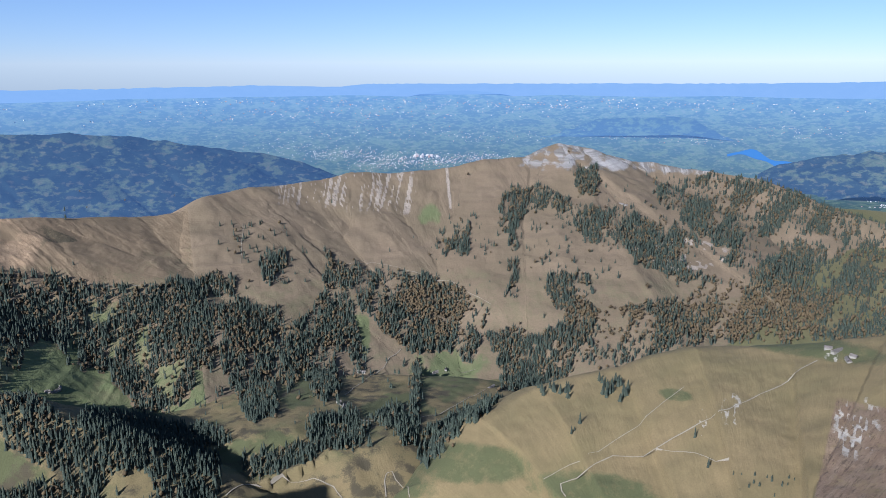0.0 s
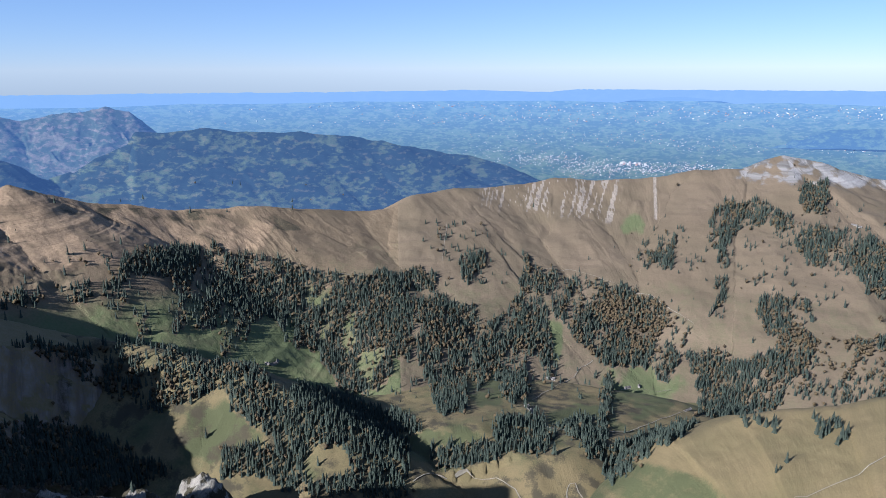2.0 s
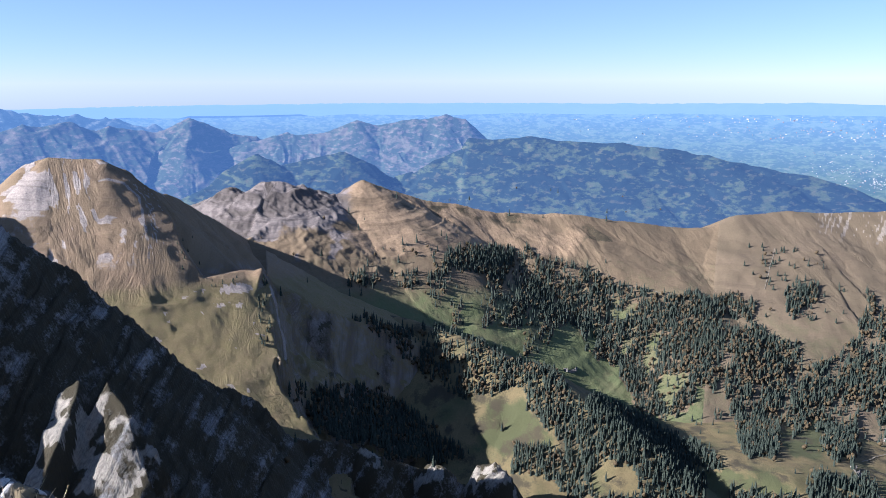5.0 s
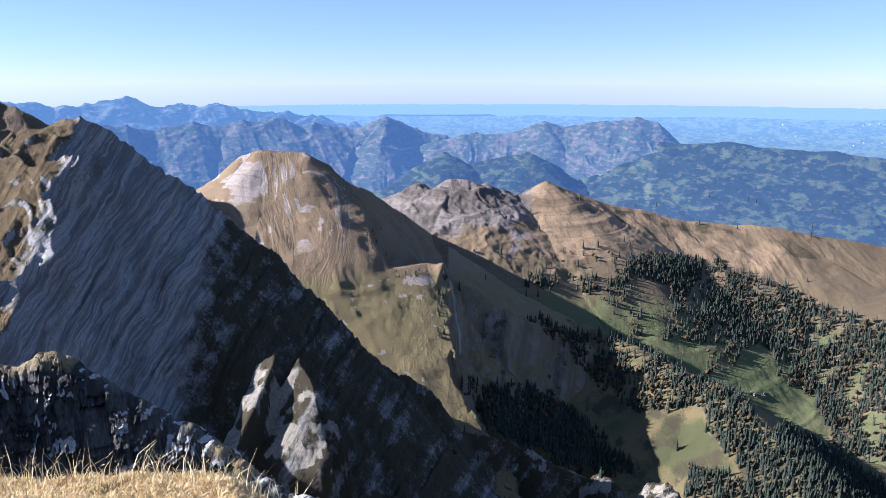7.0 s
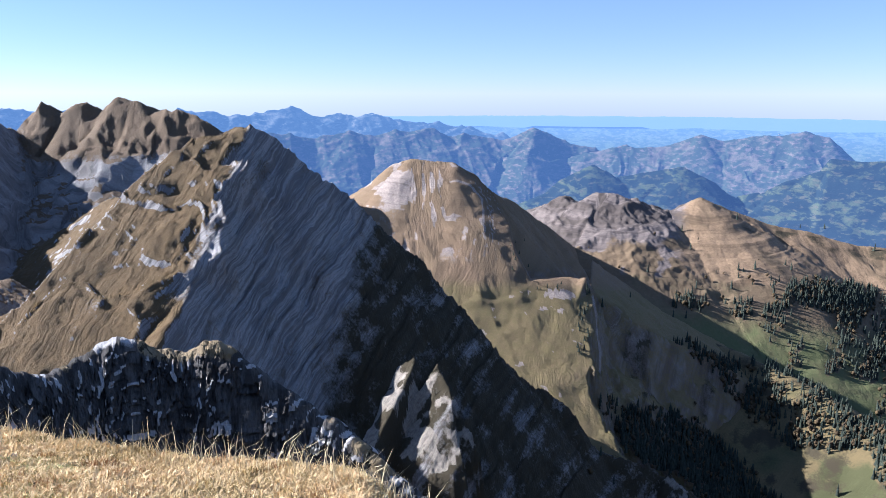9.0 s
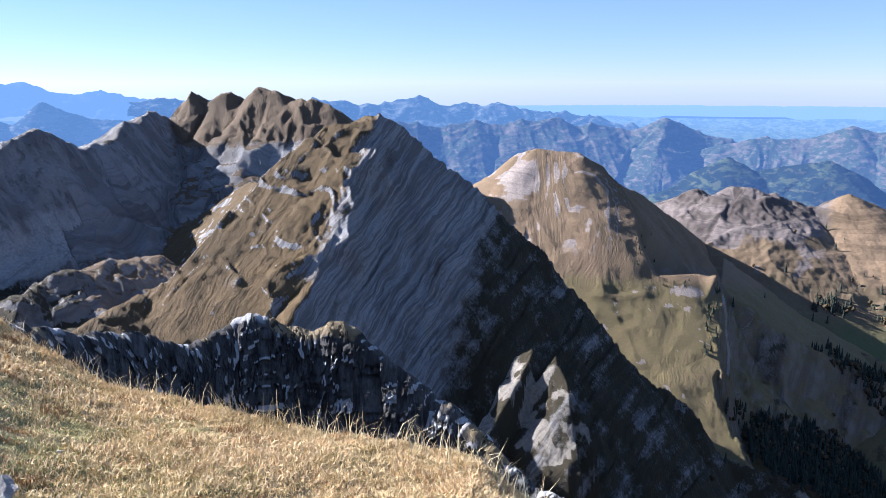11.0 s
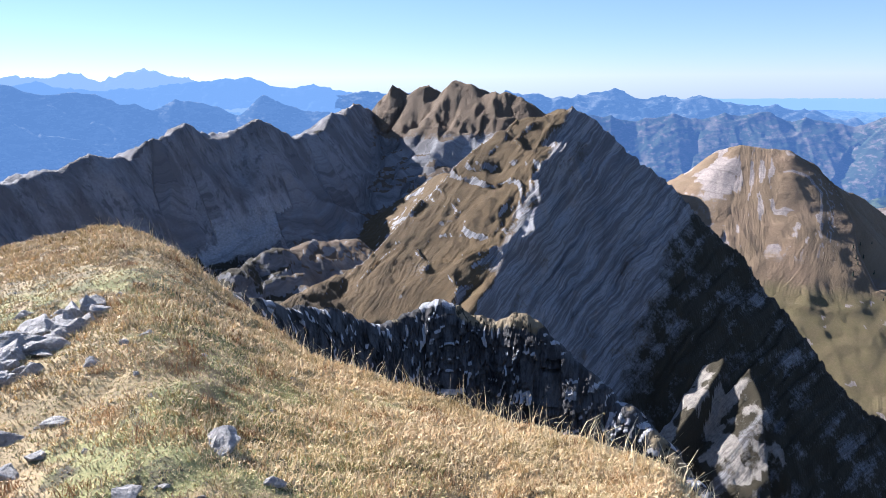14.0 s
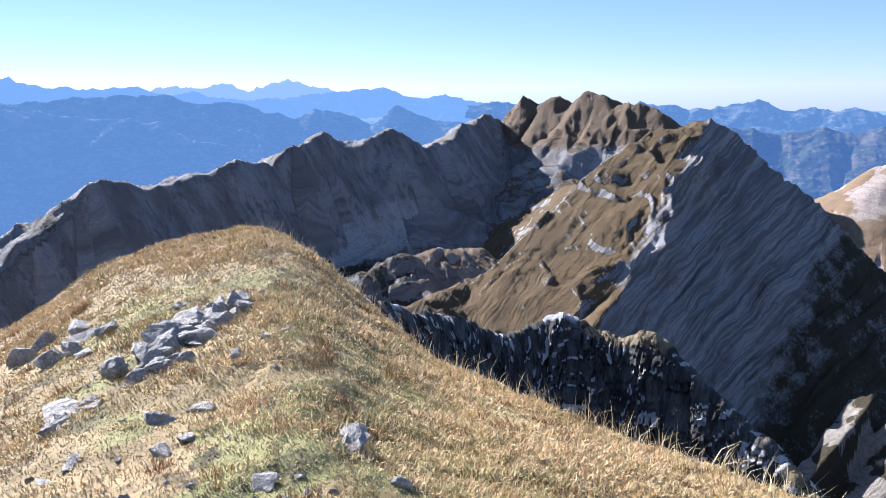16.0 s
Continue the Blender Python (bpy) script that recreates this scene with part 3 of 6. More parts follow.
def dome_cliff(x, y, z):
    """The knoll breaks off in a cliff on its shaded side."""
    az, r = np.degrees(np.arctan2(-x, y)), np.hypot(x, y)
    line = np.interp(r, [870, 940, 992, 1053, 1110, 1245], [48, 51.5, 53.6, 54.9, 55.1, 55.4])
    d = r * np.radians(line - az) + 12 * fbm(x / 30, y / 30, 4, 3) - 3
    crest = np.interp(r, [870, 940, 992, 1053, 1110, 1215, 1245, 2000], [-565, -500, -463, -425, -391, -346, -310, 740])
    low = crest - 2.2 * np.clip(d, 0, 34) - 0.95 * np.maximum(d - 34, 0) + 18 * (crests(r / 26, d / 160, 3, 8) - 0.7) * smooth(5, 50, d)
    z = np.where(d > 0, np.minimum(z, low), z)
    # a smooth shaded hollow lies between the crest and the shelf
    rim = np.interp(az, [55.5, 57.6, 60, 61.3, 61.8, 62.9, 64.8], [1245, 1260, 1280, 1320, 1350, 1390, 1430])
    top = rim * np.tan(np.radians(np.interp(az, [55.5, 60, 61.3, 61.8, 62.9, 64.8], [-14, -14.3, -12, -10.1, -7.9, -6])))
    face = DOME_FACE.height(x, y)[0] + 1.5 * fbm(x / 40, y / 40, 4, 12)
    hollow = np.maximum(top - 1.8 * (r - rim), face)
    here = (az > 55.2) & (az < 64.9)
    z = np.where((r > rim) & here, np.minimum(z, hollow), z)
    apron = top / rim * r - 0.06 * (rim - r) + 60 * smooth(62.5, 64.9, az)
    return np.where((r <= rim) & here, np.minimum(z, apron), z)


dome_field = Field([Ridge(DOME_TOP, (1.15, 420, 0.9), (1.5, 500, 1.3), 5, (10, 60, 0.2), steeper=((0, 1.0), (0.655, 1.0), (0.71, 0.6), (1, 0.62))),
                    Ridge(DOME_SPUR[:5], (1.9, 130, 0.8), (0.6, 500, 0.6), 3, (6, 60, 0.1), end=1.6),
                    Ridge(DOME_SPUR[4:7], (1.9, 130, 0.8), (0.6, 500, 0.6), 3, (4, 60, 0.1), end=1.6),
                    Ridge(DOME_SPUR[6:], (1.7, 34, 0.95), (0.6, 500, 0.6), 3, (10, 45, 0.1), end=1.6)], rough=(5, 60), seed=31, sharp=0.3, extra=dome_cliff)


def dome_zones(x, y, z):
    az, el = azel(x, y, z)
    s = mesh_slope(x, y, z)
    rock = 0.5 * smooth(0.6, 1.2, s) * smooth(-12, -14, el) + 0.12 * smooth(-13, -9, el) * smooth(62, 66, az)
    n = fbm(x / 40, y / 40, 4, 6)
    u, v = dome_field.flow(x, y)
    n = 0.5 * n + 0.9 * fbm(u / 9, v / 70, 5, 16)
    streaks = 0.72 * smooth(0.15, 0.5, n) * smooth(60.5, 63, az) * smooth(-15, -11.5, el)
    scree = 0.42 * smooth(0.25, 0.8, 1 - ((az - 71.3) / 1.6) ** 2 - ((el + 9.0) / 2.2) ** 2 + 0.7 * n)
    cliff = 0.8 * smooth(0.16, 0.08, np.abs(az - 54.5 - 0.12 * (el + 18) + 0.25 * vnoise(el * 1.3, az, 5))) * smooth(-22, -21, el) * smooth(-15.2, -15.6, el)
    ledge = 0.72 * smooth(0, 0.3, 1 - ((az - 57.6) / 1.5) ** 2 - ((el + 15.5) / 0.45) ** 2 + 0.5 * n)
    chalk = np.maximum(np.maximum(streaks, scree), np.maximum(cliff, ledge))
    chalk = np.maximum(chalk, 0.66 * smooth(0.75, 0.95, fbm(x / 16, y / 16, 4, 66)) * smooth(-14, -16, el) * smooth(54.5, 56, az))
    # fourth zone: shrub heath that also paints shade onto the right slope
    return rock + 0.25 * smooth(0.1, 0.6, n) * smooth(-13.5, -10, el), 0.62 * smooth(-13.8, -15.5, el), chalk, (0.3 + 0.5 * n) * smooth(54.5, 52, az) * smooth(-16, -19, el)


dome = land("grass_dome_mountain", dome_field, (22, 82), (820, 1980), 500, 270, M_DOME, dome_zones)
tagged(dome, "tan grassy dome mountain with a shaded side and cliffed knoll", "mountain")

# ---- rocky hill and long pasture ridge ----
SCAR_RIDGE = [(-40, -13, 2850), (-32, -10.8, 2900), (-28.7, -9.9, 2950), (-23.7, -8.4, 3000), (-19.3, -7.8, 3000), (-14.8, -7.4, 2950), (-12.6, -6.9, 2900), (-10.9, -6.3, 2880), (-9.1, -6, 2850),
              (-7.9, -6.6, 2800), (-6.5, -7.2, 2750), (-3.4, -7.4, 2700), (-0.7, -8.1, 2650), (4.7, -8.5, 2600), (7.3, -8.5, 2560), (11.8, -9.2, 2480), (15.2, -9.2, 2400), (18.6, -9.8, 2300),
              (20, -10.7, 2250), (23.2, -10.9, 2220), (29.5, -10.3, 2120), (36.8, -10.1, 2060)]
scar_whole = Field([Ridge(SCAR_RIDGE, (0.40, 300, 0.36), (0.5, 500, 0.5), 12, (12, 110, 0.0))], rough=(8, 160), seed=57)
scar_field = Field(scar_whole.ridges, rough=(8, 160), seed=57, extra=lambda x, y, z: z - 60 * smooth(19.5, 23, np.degrees(np.arctan2(-x, y))))

ROCKY_RIDGE = [(18, -10.9, 2260), (20, -10.8, 2260), (23.2, -10.9, 2220), (29.5, -10.3, 2120), (36.8, -10.1, 2060), (42.5, -9.2, 2000), (45.6, -8.3, 1960), (47.4, -7.6, 1940), (49.4, -8.7, 1920),
               (51, -8.2, 1900), (53.7, -7.2, 1880), (55.1, -7.4, 1880), (56, -8.1, 1890), (57.4, -7.6, 1900), (58.8, -8.2, 1910), (60, -9.5, 1930), (66, -12, 1950)]


def crags(x, y, z):
    """Broken limestone teeth on the hill, fading out along the pasture ridge."""
    az, el = azel(x, y, z)
    m = smooth(46, 50.5, az) * smooth(-14.5, -11, el) + 0.7 * smooth(42, 46, az) * smooth(-16.5, -14.5, el) * smooth(-12.3, -13.3, el)
    return z + m * (15 * (crests(x / 75, y / 75, 5, 77, 0.5) - 0.66) + 2 * fbm(x / 14, y / 14, 3, 78))


def join_ridges(x, y, z):
    """The pasture ridge runs over into the scarred mountain."""
    w = smooth(29, 19.5, np.degrees(np.arctan2(-x, y)))
    return np.where(w > 0, z * (1 - w) + (scar_whole(x, y) - 1.0) * w, z)


rocky_field = Field([Ridge(ROCKY_RIDGE, (0.48, 250, 0.56), (0.5, 500, 0.5), 6, (12, 80, 0.2))], rough=(6, 90), seed=43, sharp=0.3, extra=lambda x, y, z: join_ridges(x, y, crags(x, y, z)))


def rocky_zones(x, y, z):
    az, el = azel(x, y, z)
    n = fbm(x / 60, y / 60, 4, 5)
    rock = smooth(46, 50, az) * smooth(-13.5, -10.5, el + 0.9 * n) * 0.8 + 0.6 * smooth(0.1, 0.5, n) * smooth(40, 47, az) * smooth(-15.5, -13, el)
    lush = np.maximum(meadow(x, y, z), 0.45 * smooth(-15, -18, el)) + 0.25 * smooth(-12, -14, el)
    heath = 0.75 * smooth(-0.1, 0.4, 1 - ((az - 39.5) / 7) ** 2 - ((el + 10.3 - 0.09 * (az - 39.5)) / 0.55) ** 2) + 0.6 * smooth(0, 0.9, 1 - ((az - 30.5) / 2.6) ** 2 - ((el + 11.7) / 1.0) ** 2 + 1.2 * n)
    return rock, lush, (0.66 + 0.25 * n) * smooth(25, 33, az) * smooth(51, 47, az) * smooth(-14.8, -12.8, el), heath


rocky = land("rocky_hill", rocky_field, (17, 64), (1300, 2350), 560, 250, M_ROCKY, rocky_zones)
tagged(rocky, "long tan pasture ridge ending in a craggy limestone hill", "mountain")

# ---- scarred mountain with limestone summit ----
def scar_zones(x, y, z):
    az, el = azel(x, y, z)
    rock = (0.6 + 0.35 * fbm(az * 1.5, el * 2.5, 4, 12)) * smooth(-9.0, -7.6, el) * smooth(-4.5, -7.5, az) * smooth(-24, -20, az)
    u = az + 0.22 * (el + 9)
    streak = fbm(u * 6.5, el * 0.5, 4, 4)
    scar = 0.76 * smooth(0.1, 0.4, streak) * smooth(14.5, 12.5, az) * smooth(1.0, 3, az) * smooth(-12.6, -10.2, el - 0.10 * (az - 8))
    scar = np.maximum(scar, 0.8 * smooth(0.2, 0.05, np.abs(az + 0.3 - 0.1 * (el + 8))) * smooth(-11.8, -11, el))
    scar = np.maximum(scar, 0.72 * smooth(0.1, 0.4, fbm(az * 2, el * 3, 3, 9)) * smooth(0, 0.5, 1 - ((az + 18.5) / 5) ** 2 - ((el + 14.2) / 1.5) ** 2))
    return rock, np.maximum(0.3 * smooth(-14, -17, el), meadow(x, y, z)), scar, 0 * rock


scarred = land("scarred_mountain", scar_field, (-36, 23), (1350, 3150), 540, 230, M_RIDGE, scar_zones)
tagged(scarred, "brown pasture mountain with eroded gullies and a pale limestone summit", "mountain")

# ---- pasture spur ----
SPUR_LINE = [(-60, -15, 1000), (-45, -16.5, 1050), (-33.2, -18.4, 1080), (-27.3, -20, 1080), (-20.5, -21.3, 1060), (-14.9, -23.5, 1040), (-8.5, -25.3, 1010), (-3.7, -27.8, 980), (1.3, -31.4, 930), (6, -36, 880)]
spur_field = Field([Ridge(SPUR_LINE, (0.10, 900, 0.1), (0.75, 300, 0.6), 60, (0, 60, 0), True)], rough=(4, 110), seed=61,
                   extra=lambda x, y, z: z - 0.42 * np.hypot(x, y) * np.radians(np.maximum(np.degrees(np.arctan2(-x, y)) + 3, 0)))


def spur_zones(x, y, z):
    az, el = azel(x, y, z)

    def spot(shapes):
        v = np.full(np.shape(az), -9.0)
        for a, e, ra, re in shapes:
            v = np.maximum(v, 1 - ((az - a) / ra) ** 2 - ((el - e) / re) ** 2)
        return smooth(-0.4, 0.6, v)

    n = fbm(az * 1.6, el * 2.2, 4, 3)
    chalk = 0.55 * spot([(-23.6, -25.2, 0.9, 1.5), (-21.6, -26.3, 0.4, 1.6), (-32.2, -24.6, 1.8, 2.6), (-30.2, -20.3, 1.2, 0.35)]) * smooth(-0.2, 0.35, fbm(az * 5, el * 2.2, 4, 8))
    lush = 0.75 * spot([(-19.3, -24.7, 1.4, 0.5), (-13, -32.2, 6, 1.3), (-28, -19.8, 6, 0.9), (-2, -31, 6, 1.6), (8, -32.5, 8, 2)]) + 0.15 * n
    return 0.62 * smooth(-30.2, -30.6, az + 0.08 * (el + 26)) * smooth(-22.6, -23.2, el), lush, chalk, 0.35 * spot([(-25, -31, 5, 1.5)]) * smooth(0, 0.5, n)


spur = land("pasture_spur", spur_field, (-50, 22), (420, 1300), 540, 250, M_SPUR, spur_zones)
tagged(spur, "broad tan pasture spur crossed by pale footpaths", "hill")

# ---- valley knolls ----
knoll_field = Field([Ridge([(22, -29.6, 1130), (19, -28.8, 1150), (16.2, -27.9, 1160), (12.9, -27.5, 1170), (11, -28.4, 1180)], (0.22, 400, 0.3), (0.5, 300, 0.5), 25),
                     Ridge([(10, -30.4, 1080), (8.2, -29.6, 1090), (5.2, -29.0, 1110), (2.3, -30.0, 1110)], (0.2, 400, 0.3), (0.5, 300, 0.5), 25),
                     Ridge([(48.5, -17.6, 1470), (44, -18.7, 1420), (40, -19.8, 1360), (35, -21.7, 1270), (30.8, -23.8, 1190), (26, -26.6, 1110), (21, -29.2, 1070), (16, -33.5, 1040), (10, -37, 1000)], (0.6, 400, 0.6), (0.55, 300, 0.5), 12, (8, 50, 0.2))], rough=(4, 90), seed=71)
knolls = land("valley_knoll", knoll_field, (-9, 51), (740, 1540), 320, 150, M_SPUR, lambda x, y, z: (0 * x, 0.8 * meadow(x, y, z) + 0.3 + 0.3 * fbm(x / 60, y / 60, 4, 9), 0 * x, 0.32 + 0.35 * fbm(x / 25, y / 25, 4, 10)))
tagged(knolls, "low green and tan pasture knolls on the valley floor", "hill")

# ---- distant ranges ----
# each range has its own blue glow in place of real haze
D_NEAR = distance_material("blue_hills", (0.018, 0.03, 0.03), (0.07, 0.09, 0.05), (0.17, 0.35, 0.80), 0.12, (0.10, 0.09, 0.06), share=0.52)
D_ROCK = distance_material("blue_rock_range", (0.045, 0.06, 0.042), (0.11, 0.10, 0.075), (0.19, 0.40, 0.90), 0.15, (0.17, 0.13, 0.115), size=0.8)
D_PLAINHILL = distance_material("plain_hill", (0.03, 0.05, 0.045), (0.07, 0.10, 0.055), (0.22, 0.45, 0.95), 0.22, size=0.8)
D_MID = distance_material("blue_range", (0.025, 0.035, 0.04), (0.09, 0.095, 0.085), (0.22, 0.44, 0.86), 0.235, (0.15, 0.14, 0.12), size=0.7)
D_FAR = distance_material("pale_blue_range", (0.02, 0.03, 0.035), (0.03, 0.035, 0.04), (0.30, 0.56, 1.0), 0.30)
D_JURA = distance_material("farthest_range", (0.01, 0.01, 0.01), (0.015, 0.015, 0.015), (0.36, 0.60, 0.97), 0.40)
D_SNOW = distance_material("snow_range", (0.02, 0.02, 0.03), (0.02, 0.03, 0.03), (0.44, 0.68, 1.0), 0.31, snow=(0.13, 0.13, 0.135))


def range_of_hills(name, nodes, r, depth, material, label, slope=0.5, amp=0.3, na=260, nr=60, gully=(0, 60, 0), width=200, sharp=0.9, floor=-20, zoning=None):
    """A far range: crest nodes of bearing and elevation at one distance."""
    line = [(a, e, r) for a, e in sorted(nodes)]
    f = Field([Ridge(line, (slope, 4000, slope), (slope * 1.5, 4000, slope * 1.5), 3, gully)], rough=(amp * 20, width), seed=len(name) * 3, sharp=sharp)
    a0, a1 = line[0][0], line[-1][0]
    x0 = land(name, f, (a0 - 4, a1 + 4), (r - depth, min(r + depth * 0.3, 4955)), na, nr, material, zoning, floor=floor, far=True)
    return tagged(x0, label, "mountain range", kind="structure")


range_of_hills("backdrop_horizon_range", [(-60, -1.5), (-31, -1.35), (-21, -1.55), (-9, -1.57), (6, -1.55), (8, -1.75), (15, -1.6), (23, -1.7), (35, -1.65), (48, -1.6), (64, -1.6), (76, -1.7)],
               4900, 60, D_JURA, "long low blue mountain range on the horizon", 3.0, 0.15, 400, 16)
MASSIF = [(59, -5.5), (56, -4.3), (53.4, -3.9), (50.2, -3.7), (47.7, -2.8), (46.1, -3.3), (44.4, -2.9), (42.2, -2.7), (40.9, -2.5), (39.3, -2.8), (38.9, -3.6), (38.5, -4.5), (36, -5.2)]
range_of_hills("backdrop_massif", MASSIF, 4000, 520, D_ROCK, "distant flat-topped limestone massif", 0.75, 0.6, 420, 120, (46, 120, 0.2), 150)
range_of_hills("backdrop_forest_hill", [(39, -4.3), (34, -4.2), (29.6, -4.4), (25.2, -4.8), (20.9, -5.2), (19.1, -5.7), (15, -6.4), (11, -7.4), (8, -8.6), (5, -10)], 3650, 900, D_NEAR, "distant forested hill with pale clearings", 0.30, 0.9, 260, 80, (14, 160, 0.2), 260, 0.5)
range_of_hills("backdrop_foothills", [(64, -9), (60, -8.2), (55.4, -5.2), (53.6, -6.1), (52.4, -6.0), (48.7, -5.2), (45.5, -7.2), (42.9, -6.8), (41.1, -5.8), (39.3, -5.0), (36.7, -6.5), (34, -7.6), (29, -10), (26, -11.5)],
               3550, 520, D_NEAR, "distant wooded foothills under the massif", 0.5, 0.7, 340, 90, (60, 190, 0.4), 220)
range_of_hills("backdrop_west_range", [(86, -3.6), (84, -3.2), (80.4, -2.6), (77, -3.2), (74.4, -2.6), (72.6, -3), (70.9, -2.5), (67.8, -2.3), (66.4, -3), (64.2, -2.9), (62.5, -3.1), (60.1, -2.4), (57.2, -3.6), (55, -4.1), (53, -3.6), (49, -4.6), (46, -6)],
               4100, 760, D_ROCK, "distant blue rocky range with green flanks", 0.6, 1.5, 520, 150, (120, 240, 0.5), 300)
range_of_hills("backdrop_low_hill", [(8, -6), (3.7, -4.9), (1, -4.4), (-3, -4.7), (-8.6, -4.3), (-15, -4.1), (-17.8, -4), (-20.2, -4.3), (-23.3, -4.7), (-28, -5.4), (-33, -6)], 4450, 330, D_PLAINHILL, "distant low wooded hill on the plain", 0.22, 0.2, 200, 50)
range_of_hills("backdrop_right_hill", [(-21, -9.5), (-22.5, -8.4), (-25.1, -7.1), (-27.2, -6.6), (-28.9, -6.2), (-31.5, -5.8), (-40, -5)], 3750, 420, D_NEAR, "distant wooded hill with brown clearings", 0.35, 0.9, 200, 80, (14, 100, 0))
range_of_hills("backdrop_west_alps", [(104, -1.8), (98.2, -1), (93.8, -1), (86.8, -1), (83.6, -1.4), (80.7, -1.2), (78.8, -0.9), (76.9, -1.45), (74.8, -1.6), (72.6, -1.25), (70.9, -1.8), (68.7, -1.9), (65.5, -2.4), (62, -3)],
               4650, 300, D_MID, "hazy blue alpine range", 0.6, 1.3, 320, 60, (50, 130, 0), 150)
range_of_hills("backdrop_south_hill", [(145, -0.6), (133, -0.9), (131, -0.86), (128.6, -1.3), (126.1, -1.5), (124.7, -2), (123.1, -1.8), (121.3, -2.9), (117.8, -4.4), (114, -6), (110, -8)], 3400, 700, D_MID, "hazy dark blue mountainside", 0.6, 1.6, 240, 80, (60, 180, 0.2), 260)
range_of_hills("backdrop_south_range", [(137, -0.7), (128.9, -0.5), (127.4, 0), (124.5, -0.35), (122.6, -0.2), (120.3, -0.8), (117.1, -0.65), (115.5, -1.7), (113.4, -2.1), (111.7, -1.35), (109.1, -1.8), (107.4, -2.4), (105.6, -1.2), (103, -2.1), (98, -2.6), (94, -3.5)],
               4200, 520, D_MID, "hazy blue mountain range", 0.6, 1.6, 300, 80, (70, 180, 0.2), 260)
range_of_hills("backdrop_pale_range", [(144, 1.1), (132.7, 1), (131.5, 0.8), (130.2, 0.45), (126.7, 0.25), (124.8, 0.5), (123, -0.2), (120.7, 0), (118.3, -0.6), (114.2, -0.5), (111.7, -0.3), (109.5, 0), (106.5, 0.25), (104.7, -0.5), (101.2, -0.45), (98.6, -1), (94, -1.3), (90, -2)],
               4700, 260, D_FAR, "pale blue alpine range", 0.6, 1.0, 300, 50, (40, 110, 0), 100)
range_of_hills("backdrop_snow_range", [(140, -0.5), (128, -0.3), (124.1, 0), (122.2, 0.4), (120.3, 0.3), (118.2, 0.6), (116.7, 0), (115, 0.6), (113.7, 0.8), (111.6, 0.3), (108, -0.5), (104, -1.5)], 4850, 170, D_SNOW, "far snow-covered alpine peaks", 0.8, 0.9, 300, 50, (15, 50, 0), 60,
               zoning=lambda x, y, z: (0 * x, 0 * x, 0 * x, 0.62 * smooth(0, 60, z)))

# ---- own summit: the slopes that fall from it ----
EDGE = [(-180, -14), (-100, -20), (0, -40), (60, -38), (69, -32), (74, -28.8), (82.5, -27.4), (87, -26.7), (92, -25.2), (96.6, -23.5), (103, -21.4), (108.8, -16.8), (112.2, -13.1), (114.8, -11), (117.3, -10.2),
        (121.5, -10.7), (125.6, -11.3), (128.3, -12.3), (131.1, -13.9), (135, -16.1), (150, -18), (180, -14)]
REACH = [(-180, 8), (0, 3.0), (60, 3.5), (75, 4.2), (90, 5.0), (103, 6.5), (112, 9), (118, 10.5), (128, 11), (135, 11), (180, 8)]


def soft_table(nodes, width=2.0):
    a = np.arange(-220, 220.1, 0.5)
    v = np.interp((a + 180) % 360 - 180, [n[0] for n in nodes], [n[1] for n in nodes])
    k = np.exp(-0.5 * (np.arange(-20, 21) * 0.5 / width) ** 2)
    return a, np.convolve(np.pad(v, 20, "edge"), k / k.sum(), "valid")


EDGE_T, REACH_T = soft_table(EDGE, 1.0), soft_table(REACH, 5.0)


def summit_height(x, y):
    az, r = np.degrees(np.arctan2(-x, y)), np.hypot(x, y)
    e, R = np.interp(az, *EDGE_T), np.interp(az, *REACH_T)
    ze = R * np.tan(np.radians(e))
    t = r / R
    z = -1.6 + (ze + 1.6) * np.where(t < 1, t * t * (1.6 - 0.6 * t), 1 + 1.4 * (t - 1))
    over = np.maximum(r - R, 0)
    z = z - over * 0.85 - 0.02 * np.minimum(over, 3) ** 2
    return z + (0.03 * fbm(x / 0.7, y / 0.7, 5, 5) + 0.016 * fbm(x / 0.16, y / 0.16, 4, 8)) * smooth(0.3, 2, r)


M_TURF = terrain_material("summit_turf", (0.51, 0.375, 0.20), (0.39, 0.295, 0.14), (0.3, 0.28, 0.26), (0.2, 0.19, 0.18), green=(0.345, 0.33, 0.13), size=0.012, bump=(0.6, 0.03), streak=0.4)
_a = np.concatenate([np.linspace(-180, 55, 80)[:-1], np.linspace(55, 145, 460)[:-1], np.linspace(145, 180, 20)[:-1]])[:, None]
_r = np.concatenate([np.linspace(0.05, 1.4, 10), np.linspace(1.45, 13.5, 250), np.geomspace(14, 620, 40)])[None]
_x, _y = polar(_a + 0 * _r, _r + 0 * _a)
_z = summit_height(_x, _y)
_n1, _n2 = fbm(_x / 0.5, _y / 0.5, 5, 41), fbm(_x / 0.16, _y / 0.16, 4, 43)
_lush = 0.95 * smooth(90, 100, _a) * smooth(136, 128, _a) * smooth(8.5, 6.0, _r) * smooth(-0.8, 0.2, _n1)
_soil = 0.5 * smooth(0.15, 0.5, _n2 + 0.4 * _n1)
summit = grid_mesh("summit_ground", _x, _y, _z, M_TURF, (0 * _x, _lush, 0 * _x, _soil), wrap=True)
tagged(summit, "sunlit dry golden alpine turf on the summit", "ground", kind="structure")

